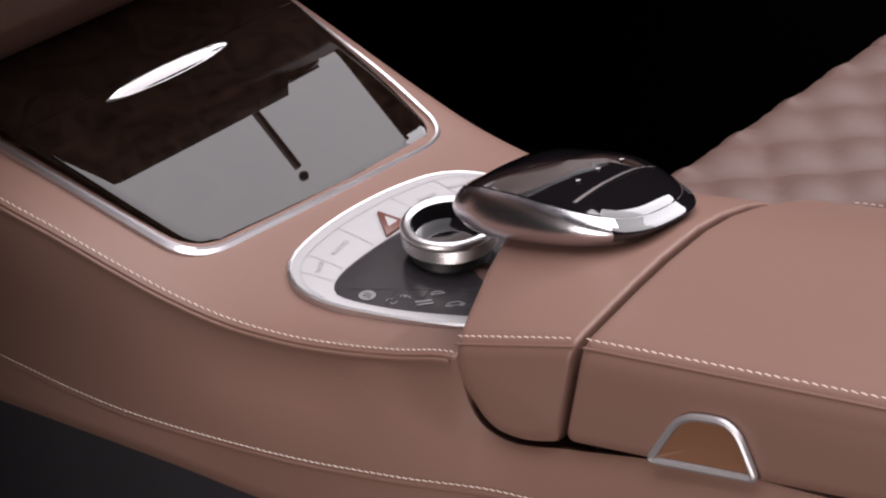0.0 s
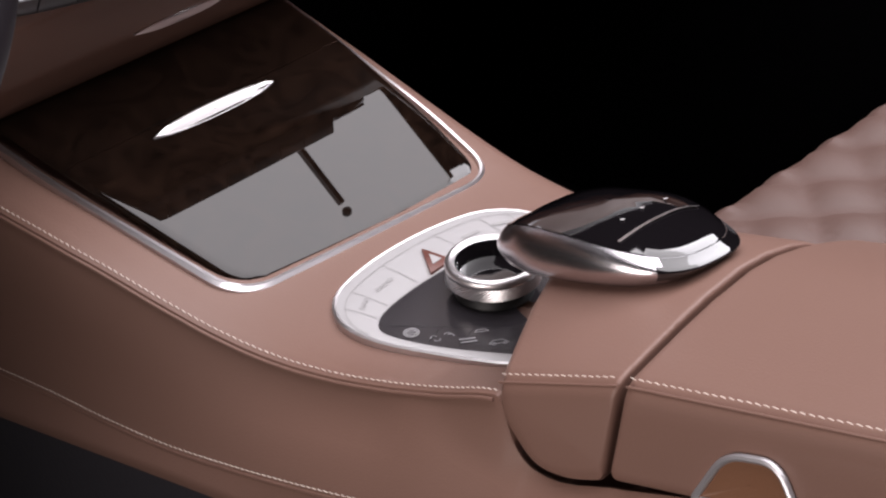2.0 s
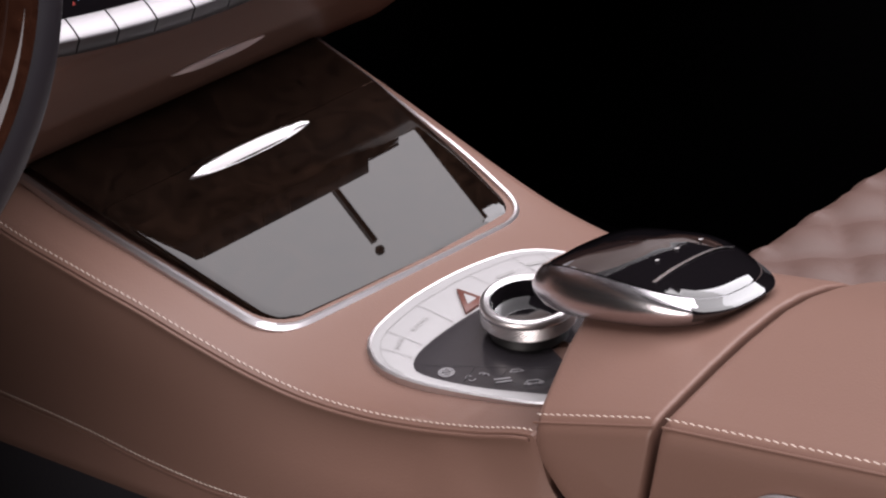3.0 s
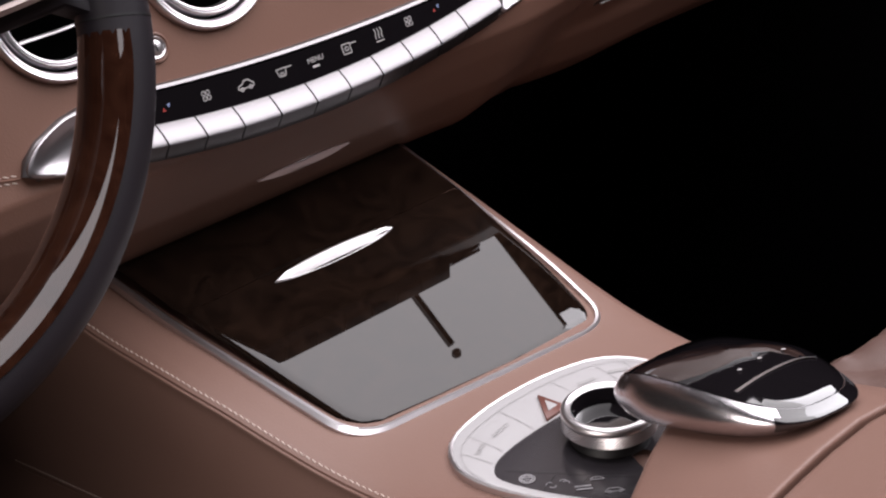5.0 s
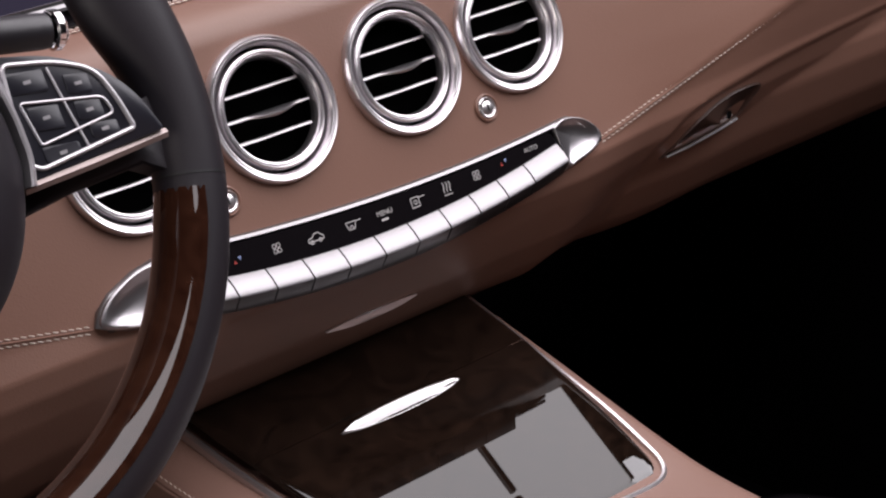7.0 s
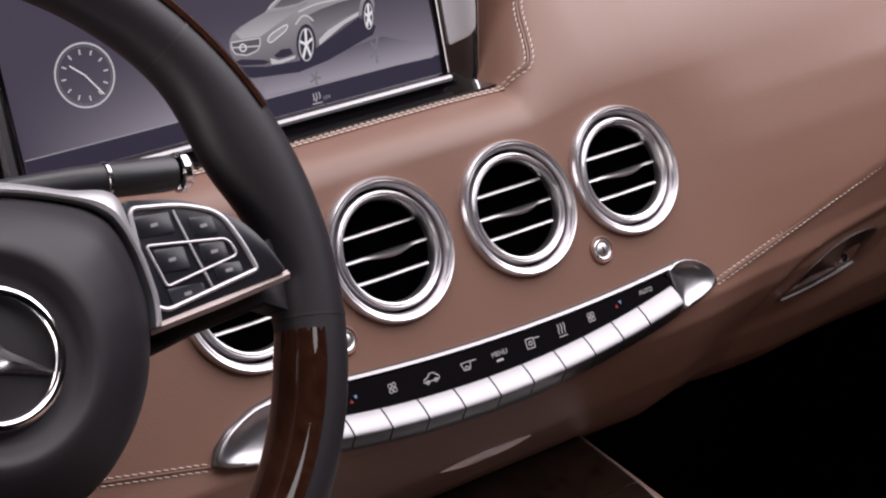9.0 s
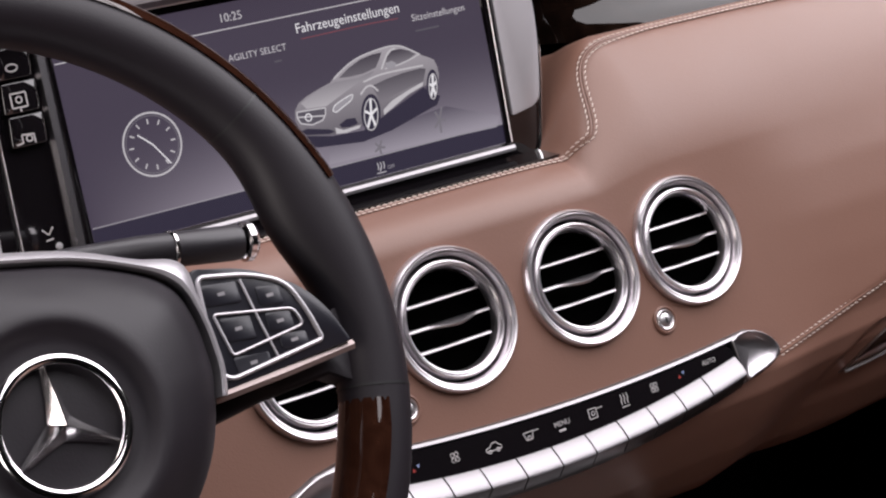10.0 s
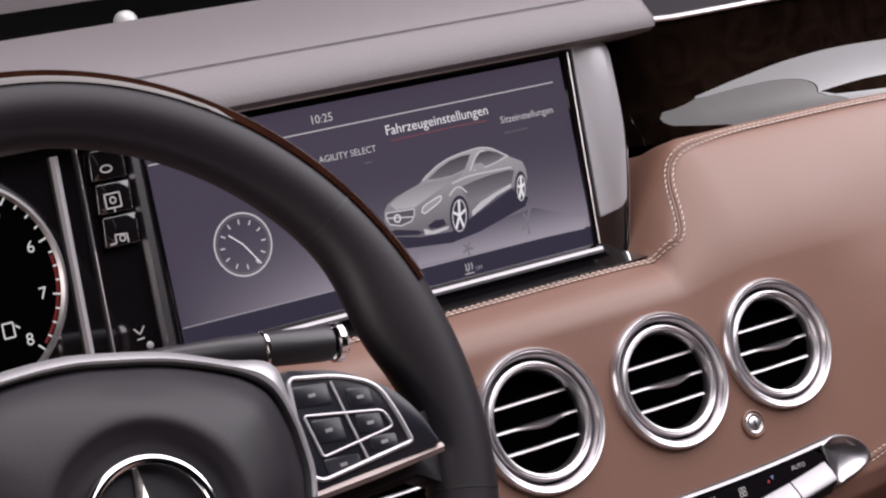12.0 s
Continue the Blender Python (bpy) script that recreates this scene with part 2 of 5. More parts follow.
def dash_section(x):
    """The dashboard's profile (y, z) at x, from the underside up to the screen ledge or the wing."""
    a = blend(abs(x), 0.13, 0.36)
    low = [((0.30, 0.56), (0.30, 0.57)), ((0.16, 0.60), (0.16, 0.592)), ((0.07, 0.632), (0.07, 0.616)), ((0.045, 0.652), (0.032, 0.642)), ((0.024, 0.676), (0.008, 0.674)),
           ((0.006, 0.704), (-0.006, 0.708)), ((-0.004, 0.722), (-0.008, 0.724)), ((-0.006, 0.736), (-0.006, 0.738))]
    sec = [(p[0] * (1 - a) + q[0] * a, p[1] * (1 - a) + q[1] * a) for p, q in low]
    sec += [(0.39 * (z - 0.75), z) for z in (0.75, 0.765, 0.79, 0.82, 0.85)]
    b = blend(x, 0.080, 0.142) ** 0.6
    ledge = [(0.047, 0.870), (0.0515, 0.8765), (0.058, 0.8812), (0.07, 0.8850), (0.088, 0.8885), (0.105, 0.8875), (0.13, 0.884), (0.152, 0.893), (0.164, 0.930)]
    drop = 0.02 * max(0, (x - 0.25) / 0.3) ** 2
    wing = [(0.050, 0.880), (0.064, 0.905), (0.083, 0.928), (0.101, 0.944), (0.110, 0.9505), (0.120, 0.952), (0.14, 0.945), (0.155, 0.938), (0.166, 0.935)]
    sec += [(p[0] * (1 - b) + q[0] * b, p[1] * (1 - b) + (q[1] - drop) * b) for p, q in zip(ledge, wing)]
    # beside the vents the face swells gently into the wing
    swell = blend(x, 0.185, 0.27)
    swells = (0.0, -0.0015, -0.0031, -0.0038, -0.0020, 0.0025, 0.0028, 0.0015)
    sec = sec[:8] + [(y + swell * w, z) for (y, z), w in zip(sec[8:16], swells)] + sec[16:]
    # the glovebox side lies back a little below the double seam
    fine = []
    for p, q in zip(sec[:13], sec[1:14]):
        fine += [(p[0] + (q[0] - p[0]) * i / 6, p[1] + (q[1] - p[1]) * i / 6) for i in range(6)]
    sec = fine + sec[13:]
    if x > 0.16:
        zs = 0.743 + (x - 0.18) * 0.19
        k = blend(x, 0.16, 0.24)
        zc = 0.694 + 0.046 * (1 - math.exp(-max(0.0, x - 0.236) / 0.026)) + 0.02 * max(0.0, x - 0.34)
        kc = blend(x, 0.232, 0.250)
        sec = [(y + k * (0.0015 * blend(zs - z, -0.002, 0.006) + max(0.0, min(zs - z, 0.075)) * (0.30 + 0.18 * blend(x, 0.25, 0.42))) + 0.0045 * kc * blend(zc - z, -0.004, 0.004), z) for y, z in sec]
    return sec


xs = sorted({round(-0.75 + 0.03 * i, 4) for i in range(51)} | {round(-0.208 + 0.004 * i, 4) for i in range(102)} | {round(0.086 + 0.002 * i, 4) for i in range(34)} | {round(-0.24 + 0.02 * i, 4) for i in range(35)} | {round(0.16 + 0.005 * i, 4) for i in range(72)})
VENTS = ((-0.0518, 0.0804, 0.99), (-0.151, 0.079, 0.97), (0.0474, 0.0803, 0.975), (0.1372, 0.0825, 0.965))
skin = loft([[(x, y, z) for y, z in dash_section(x)] for x in xs])
to_face = FACE.inverted()
openings = []
for f in skin.faces:
    c = to_face @ f.calc_center_median()
    if abs(c.z) < 0.01 and any(math.hypot(c.x - u, c.y - v) < 0.0415 * k for u, v, k in VENTS):
        openings.append(f)
bmesh.ops.delete(skin, geom=openings, context="FACES")
dash = finish("dashboard", skin, LEATHER)
tagged(dash, "brown leather dashboard with cream double stitching", "dashboard", kind="structure")
FACE_OUT = (0, -0.932, 0.363)


def seam_pair(name, path, up, spread, parent):
    """Two rows of stitches beside a fine welt."""
    P = [Vector(p) for p in path]
    for s in (-spread, spread):
        q = []
        for i, p in enumerate(P):
            d = (P[min(i + 1, len(P) - 1)] - P[max(i - 1, 0)]).normalized()
            q.append(p + d.cross(Vector(up)).normalized() * s)
        part(name, stitches(q, up, 0.0034, 0.0012, 0.00030), THREAD, parent, "cream thread")
    part("welt", sweep(P, ring_section(0.0007, 6), up=up), LEATHER, parent)


def face_seam(x0, x1, n=40):
    return [Vector((x, 0.39 * (0.735 + (abs(x) - 0.18) * 0.19 + 0.008 - 0.75) - 0.0004, 0.735 + (abs(x) - 0.18) * 0.19 + 0.008)) for x in [x0 + (x1 - x0) * i / (n - 1) for i in range(n)]]


seam_pair("stitching", face_seam(0.183, 0.62), FACE_OUT, 0.0019, dash)
seam_pair("stitching", face_seam(-0.62, -0.205), FACE_OUT, 0.0019, dash)
def top_z(x, y):
    sec = dash_section(x)[-9:]
    for (y0, z0), (y1, z1) in zip(sec, sec[1:]):
        if y0 <= y <= y1:
            return z0 + (z1 - z0) * (y - y0) / max(1e-6, y1 - y0)
    return sec[0][1]


ledge_seam = smooth_line([(-0.30, 0.080, 0.8877), (-0.1, 0.080, 0.8877), (0.013, 0.0805, 0.8877), (0.056, 0.0795, 0.8877), (0.0790, 0.0775, 0.8880), (0.0904, 0.0725, 0.8922), (0.0968, 0.0695, 0.8989), (0.1021, 0.0735, 0.9064), (0.1069, 0.0817, 0.9156), (0.1122, 0.0925, 0.9264), (0.1185, 0.1010, 0.9355), (0.1252, 0.1051, 0.9415), (0.1363, 0.1068, 0.9466), (0.1532, 0.1085, 0.9494), (0.1847, 0.110, 0.9505), (0.2358, 0.110, 0.9503), (0.34, 0.110, 0.9488), (0.45, 0.110, 0.9415)], 300)


ledge_seam = [Vector((p.x, p.y, top_z(p.x, p.y))) for p in ledge_seam]


def top_normal(x, y):
    d_ = 0.004
    return Vector(((top_z(x - d_, y) - top_z(x + d_, y)) / (2 * d_), (top_z(x, y - d_) - top_z(x, y + d_)) / (2 * d_), 1)).normalized()


ups = [top_normal(p.x, p.y) for p in ledge_seam]
ups = [sum(ups[max(0, i - 6):i + 7], Vector()).normalized() for i in range(len(ups))]


def beside(s, lift):
    """The seam's line moved sideways on the leather."""
    out = []
    for i, (p, u) in enumerate(zip(ledge_seam, ups)):
        d_ = (ledge_seam[min(i + 1, len(ups) - 1)] - ledge_seam[max(i - 1, 0)]).normalized()
        w_ = 0.0019 + 0.0008 * blend(p.x, 0.084, 0.10) - 0.0008 * blend(p.x, 0.14, 0.2)
        out.append(p - d_.cross(u).normalized() * s * w_ + u * lift)
    return [sum(out[max(0, i - 3):i + 4], Vector()) / len(out[max(0, i - 3):i + 4]) for i in range(len(out))]


for side in (-1, 1):
    part("stitching", stitches(beside(side, 0.0010), ups, 0.0032, 0.0012, 0.00038), THREAD, dash, "cream thread")
    part("welt", sweep(beside(side * 0.38, 0.0001), ring_section(0.0009, 6), up=(0, -0.7, 0.7)), LEATHER, dash)

RECESS_SHADE = grain(material("recess shade brown", (0.035, 0.017, 0.012), 0.5), 900, 0.25, 0.0004, 0.08)
# glovebox pull, a leaf-shaped raised patch with recess shade painted in, and a chrome blade
glove = thing("glovebox_handle", "chrome glovebox pull in a dark leaf-shaped recess", "handle")
leaf = [(0.268, 0.6985), (0.284, 0.715), (0.304, 0.7265), (0.335, 0.7315), (0.367, 0.7270), (0.360, 0.713), (0.348, 0.7035), (0.31, 0.7000)]
leaf = smooth_line([(x, z, 0) for x, z in leaf] + [(0.268, 0.6985, 0)], 36)[:-1]


def glove_y(x, z):
    sec = dash_section(x)
    for (y0, z0), (y1, z1) in zip(sec, sec[1:]):
        if z0 <= z <= z1:
            return y0 + (y1 - y0) * (z - z0) / max(1e-6, z1 - z0)
    return 0.0


cx, cz = 0.315, 0.713
part("recess", loft([[(cx + (p[0] - cx) * k, glove_y(p[0], p[1]) + dy, cz + (p[1] - cz) * k) for p in leaf] for k, dy in ((1.04, 0.002), (1.03, -0.0014), (0.99, -0.0022), (0.94, -0.0012), (0.5, -0.0012), (0.02, -0.0012))], closed=True), RECESS_SHADE, glove, "raised patch with the recess shade in its colour")
blade = smooth_line([(x, glove_y(x, z) - 0.0036, z) for x, z in ((0.270, 0.6990), (0.295, 0.7000), (0.325, 0.7018), (0.350, 0.7040))], 16)
part("blade", sweep(blade, ring_section(0.0011, 8), up=(0, 0, 1)), SATIN, glove, "chrome blade")
part("lock", moved(lathe([(0.0001, 0.003), (0.003, 0.003), (0.0036, 0.001), (0.0036, -0.002)], 16), Matrix.Translation((0.332, glove_y(0.332, 0.714) - 0.0005, 0.714)) @ pose(0, 0, 0, 90, 0, 0)), CHROME, glove, "small chrome lock")


# ---- air vents ----
def air_vent(m):
    t = thing("air_vent", "round chrome air vent with three slats over a black throat", "air vent", "dashboard air vents", at=m)
    part("outer_ring", lathe([(0.0450, -0.002), (0.0449, 0.0014), (0.0442, 0.0040), (0.0431, 0.0054), (0.0421, 0.0050), (0.0416, 0.0040), (0.0410, 0.0046), (0.0402, 0.0044), (0.0390, 0.0026), (0.0383, 0.0), (0.0381, -0.010)], 72), VENT_METAL, t)
    # gap and shallow duct take the unlit black, which paints in their deep shade
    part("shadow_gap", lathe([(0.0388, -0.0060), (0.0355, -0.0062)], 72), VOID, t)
    part("inner_ring", lathe([(0.0368, -0.007), (0.0367, 0.0002), (0.0360, 0.0020), (0.0349, 0.0026), (0.0339, 0.0018), (0.0334, 0.0008), (0.0328, 0.0014), (0.0320, 0.0012), (0.0313, -0.0004), (0.0309, -0.0026), (0.0307, -0.0050)], 72), VENT_METAL, t)
    part("throat", lathe([(0.0309, -0.0035), (0.0306, -0.0130), (0.0150, -0.0135), (0.0001, -0.0135)], 48), VOID, t, "air duct coloured as deep shade")
    for k, v in enumerate((0.0140, -0.0005, -0.0145)):
        half = math.sqrt(0.0302 ** 2 - v * v) - 0.0004
        n = 31
        path = [(-half + 2 * half * i / (n - 1), v, -0.0042) for i in range(n)]
        grip = 0.0042 if k == 1 else 0.0

        def section(s, grip=grip):
            """A thin blade; the middle one carries a leaf-shaped grip that hangs below it."""
            g = grip * max(0.0, math.sin(math.pi * min(1.0, max(0.0, (s - 0.22) / 0.62)))) ** 1.3
            return [(-0.0012, 0.0002), (-0.0008, 0.0010), (0.0002, 0.0012), (0.0014 + g * 0.5, 0.0004 - g * 0.05), (0.0018 + g * 1.2, -0.0005 - g * 0.45), (0.0013 + g * 1.15, -0.0010 - g * 0.65), (-0.0004, -0.0010)]
        part("slat", sweep(path, section, up=(0, 1, 0)), SLAT, t)
    return t


first_vent = air_vent(FACE @ pose(VENTS[0][0], VENTS[0][1], 0) @ Matrix.Scale(VENTS[0][2], 4))
for x, v, k in VENTS[1:]:
    copy_thing(first_vent, FACE @ pose(x, v, 0) @ Matrix.Scale(k, 4))


def vent_knob(m):
    t = thing("vent_knob", "small round chrome air knob in the dash leather", "knob", "vent knobs", at=m)
    part("bezel", lathe([(0.0092, -0.001), (0.0090, 0.0012), (0.0080, 0.0018), (0.0070, 0.0010), (0.0066, 0.0004)], 36), LEATHER, t, "leather-coloured surround")
    part("knob_ring", lathe([(0.0070, -0.001), (0.0068, 0.0014), (0.0060, 0.0022), (0.0050, 0.0018), (0.0046, 0.0008)], 36), SATIN, t)
    part("cap", lathe([(0.0045, 0.0), (0.0043, 0.0016), (0.0032, 0.0022), (0.0001, 0.0023)], 30), SATIN, t)
    part("mark", moved(slab(outline([(-0.0004, -0.0022), (0.0004, -0.0022), (0.0004, 0.0022), (-0.0004, 0.0022)], 0.0003), 0.0020, 0.0027), pose(0, 0, 0)), BLACK, t)
    return t


first_knob = vent_knob(FACE @ pose(0.100, 0.0385, 0))
copy_thing(first_knob, FACE @ pose(-0.100, 0.0385, 0))


# ---- writing ----
def writing(text, size, m, mat, parent, name="lettering", lift=0.0):
    """Letters of the built-in font as a flat mesh, centred on m's origin."""
    c = bpy.data.curves.new(name, "FONT")
    c.body, c.size, c.align_x, c.align_y, c.resolution_u = text, size, "CENTER", "CENTER", 3
    tmp = bpy.data.objects.new(name, c)
    me = bpy.data.meshes.new_from_object(tmp)
    bpy.data.objects.remove(tmp)
    me.transform(m @ pose(0, 0, lift))
    me.materials.clear()
    me.materials.append(mat)
    ob = new(name, me)
    ob.parent = parent
    return ob


def bar2(x0, y0, x1, y1, w, z, bm):
    """A flat stroke from one point to another."""
    d = Vector((x1 - x0, y1 - y0)).normalized() * w / 2
    n = Vector((-d.y, d.x))
    vs = [bm.verts.new((x, y, z)) for x, y in ((x0 - n.x, y0 - n.y), (x1 - n.x, y1 - n.y), (x1 + n.x, y1 + n.y), (x0 + n.x, y0 + n.y))]
    bm.faces.new(vs)
    return bm


def strokes(lines, w, z, m):
    bm = bmesh.new()
    for line in lines:
        for a, b in zip(line, line[1:]):
            bar2(*a, *b, w, z, bm)
    return moved(bm, m)


def circle2(cx_, cy_, r, n=14, a0=0.0, a1=360.0, squash=1.0):
    return [(cx_ + r * math.cos(radians(a0 + (a1 - a0) * i / n)), cy_ + squash * r * math.sin(radians(a0 + (a1 - a0) * i / n))) for i in range(n + 1)]


# ---- climate bar ----
PRINT = material("pale print", (0.42, 0.40, 0.40), 0.5)
RED = material("red print", (0.24, 0.02, 0.015), 0.5)
BLUE = material("blue print", (0.16, 0.20, 0.34), 0.5)
bar = thing("climate_bar", "curved chrome climate bar with black icon strip and metal keys", "control panel", at=FACE)


def arc_v(u, mid, end, half):
    return mid + (end - mid) * (u / half) ** 2


def bar_edge(mid, end, half, n=25):
    return [(-half + 2 * half * i / (n - 1), arc_v(-half + 2 * half * i / (n - 1), mid, end, half)) for i in range(n)]




def strip_top(u):
    return 0.0078 - 0.029 * u + 0.35 * u * u


top_edge = [(-0.15 + 0.3 * i / 24, strip_top(-0.15 + 0.3 * i / 24) + 0.0044) for i in range(25)]
surround = [(-0.204, -0.002), (-0.200, 0.006), (-0.190, 0.0135), (-0.172, 0.0205)] + top_edge + [(0.158, 0.0160), (0.167, 0.0130), (0.1745, 0.0075), (0.1795, 0.0010), (0.1810, -0.0040), (0.1790, -0.0080), (0.1720, -0.0115), (0.160, -0.0150)] + bar_edge(-0.0320, -0.0165, 0.149, 25)[::-1] + [(-0.166, -0.014), (-0.185, -0.010)]
rows = []
for k, w in ((0.0, -0.002), (0.0, 0.002), (0.0012, 0.0045), (0.003, 0.0052), (0.0055, 0.0002)):
    rows.append([((p[0] - math.copysign(min(k * 1.5, abs(p[0])), p[0])) if abs(p[0]) > 0.15 else p[0], p[1] - k if p[1] > -0.004 else p[1] + k, w) for p in surround])
part("surround", loft(rows, closed=True, caps=True), KEY_METAL, bar, "brushed chrome surround")
strip = [(-0.139 + 0.274 * i / 24, strip_top(-0.139 + 0.274 * i / 24)) for i in range(25)] + [(0.1395, 0.0075), (0.1410, 0.001)] + bar_edge(-0.0115, 0.001, 0.1410)[::-1] + [(-0.1452, 0.006), (-0.144, 0.0125)]
part("icon_strip", slab([Vector(p) for p in strip], 0.003, 0.0062, 0.0), PIANO, bar, "gloss black icon strip", smooth=False)
bounds = [-0.1452, -0.120, -0.0945, -0.0690, -0.0430, -0.0165, 0.0095, 0.0350, 0.0600, 0.0845, 0.1085, 0.1405]
for a, b in zip(bounds, bounds[1:]):
    a, b = a + 0.00055, b - 0.00055
    rows = []
    for i in range(5):
        u = a + (b - a) * i / 4
        t0, f0, b0 = arc_v(u, -0.0107, 0.0030, 0.1452), arc_v(u, -0.0235, -0.0100, 0.1452), arc_v(u, -0.0310, -0.0173, 0.1452)
        rows.append([(u, t0, 0.004), (u, t0, 0.0062), (u, t0 - 0.0006, 0.0072), (u, 0.5 * (t0 + f0), 0.0112), (u, f0 + 0.0012, 0.0136), (u, f0 - 0.0002, 0.0136), (u, f0 - 0.0012, 0.0126), (u, 0.5 * (f0 + b0), 0.0090), (u, b0, 0.0045), (u, b0, 0.002)])
    part("key", loft(rows, caps=True), KEY_METAL, bar, "satin metal key")
# scooped metal ends
for tip, mid in (([(0.1425, 0.0120), (0.150, 0.0148), (0.158, 0.0146), (0.167, 0.0118), (0.1742, 0.0066), (0.1785, 0.0008), (0.1795, -0.0040), (0.1755, -0.0080), (0.165, -0.0116), (0.154, -0.0138), (0.1455, -0.0148), (0.1435, -0.0030)], (0.156, 0.0030)),
                 ([(-0.1470, 0.0180), (-0.158, 0.0200), (-0.172, 0.0190), (-0.188, 0.0128), (-0.1985, 0.0050), (-0.2020, -0.0022), (-0.196, -0.0062), (-0.182, -0.0098), (-0.166, -0.0130), (-0.1475, -0.0160), (-0.1470, 0.0020)], (-0.166, 0.0060))):
    rim2 = [Vector((p[0], p[1])) for p in smooth_line([(*p, 0) for p in tip + tip[:1]], 6 * len(tip))[:-1]]
    c_ = Vector(mid)
    part("end_scoop", loft([[(c_.x + (p.x - c_.x) * k, c_.y + (p.y - c_.y) * k, h) for p in rim2] for k, h in ((1.0, 0.0030), (1.0, 0.0060), (0.95, 0.0066), (0.88, 0.0064), (0.72, 0.0052), (0.5, 0.0042), (0.25, 0.0037), (0.02, 0.0036))], closed=True), SLAT, bar, "scooped chrome end")
up3 = 0.00665
writing("AUTO", 0.0042, pose(0.1188, 0.0046, up3), PRINT, bar)
writing("AUTO", 0.0042, pose(-0.131, 0.0072, up3), PRINT, bar)
writing("MENU", 0.0044, pose(-0.0035, 0.0004, up3), PRINT, bar)
part("small_print", strokes([[(-0.0070, -0.0036), (-0.0020, -0.0036)]], 0.0014, up3, Matrix()), PRINT, bar)


def tri(cx_, cy_, s):
    bm = bmesh.new()
    bm.faces.new([bm.verts.new((cx_ + a * abs(s), cy_ + b * s, up3)) for a, b in ((-0.8, -0.7), (0.8, -0.7), (0, 0.8))])
    return bm


for u, v in ((0.0944, 0.0027), (-0.1095, 0.0052)):
    part("red_arrow", tri(u - 0.0018, v - 0.0006, 0.0016), RED, bar)
    part("blue_arrow", tri(u + 0.0018, v + 0.0008, -0.0016), BLUE, bar)


def fan_icon(u, v):
    return [circle2(u + dx, v + dy, 0.0013, 8) for dx in (-0.0014, 0.0014) for dy in (-0.0015, 0.0015)]


part("fan_icon", strokes(fan_icon(0.0709, 0.0013), 0.0005, up3, Matrix()), PRINT, bar)
part("fan_icon", strokes(fan_icon(-0.0825, 0.0036), 0.0005, up3, Matrix()), PRINT, bar)
u, v = 0.0461, 0.0
part("seat_heat_icon", strokes([[(u + d, v + 0.0045), (u + d + 0.0007, v + 0.002), (u + d - 0.0003, v), (u + d, v - 0.002)] for d in (-0.0024, 0.0, 0.0024)] + [[(u - 0.0032, v - 0.0035), (u + 0.0032, v - 0.0035)]], 0.0006, up3, Matrix()), PRINT, bar)
u, v = 0.0205, -0.0006
part("rear_defrost_icon", strokes([[(u - 0.0032, v - 0.003), (u + 0.0028, v - 0.003), (u + 0.0028, v + 0.003), (u - 0.0032, v + 0.003), (u - 0.0032, v - 0.003)], circle2(u, v, 0.0013, 8), [(u + 0.003, v + 0.0022), (u + 0.0078, v + 0.0022)]], 0.0006, up3, Matrix()), PRINT, bar)
u, v = -0.0290, 0.0
part("defrost_icon", strokes([[(u - 0.0036, v + 0.0025), (u + 0.0036, v + 0.0025), (u + 0.0022, v - 0.002), (u - 0.0022, v - 0.002), (u - 0.0036, v + 0.0025)], circle2(u, v - 0.001, 0.0012, 8), [(u + 0.003, v + 0.0022), (u + 0.0078, v + 0.0022)]], 0.0006, up3, Matrix()), PRINT, bar)
u, v = -0.0553, 0.0010
part("recirculate_icon", strokes([[(u - 0.0055, v - 0.0016), (u - 0.005, v + 0.0004), (u - 0.0022, v + 0.001), (u - 0.0006, v + 0.0028), (u + 0.0026, v + 0.0028), (u + 0.0042, v + 0.0010), (u + 0.0056, v + 0.0004), (u + 0.0056, v - 0.0016), (u - 0.0055, v - 0.0016)], circle2(u - 0.003, v - 0.0018, 0.0011, 8), circle2(u + 0.003, v - 0.0018, 0.0011, 8)], 0.0006, up3, Matrix()), PRINT, bar)

# slim metal drawer pull under the bar
pull = thing("drawer_pull", "slim satin metal drawer pull in the lower dash", "handle")
PULL_M = basis((0.0, 0.0235, 0.6765), (1, 0, 0), (0, 0.10, 0.995))
blade2 = smooth_line([(-0.0365, -0.0004, 0), (-0.02, -0.0026, 0), (0, -0.0033, 0), (0.02, -0.0026, 0), (0.0365, -0.0004, 0)], 21) + smooth_line([(0.0365, 0.0004, 0), (0.02, 0.0016, 0), (0, 0.0021, 0), (-0.02, 0.0016, 0), (-0.0365, 0.0004, 0)], 21)
part("blade", moved(slab([Vector((p[0], p[1])) for p in blade2], -0.003, 0.0022, 0.0004), PULL_M), SATIN, pull)

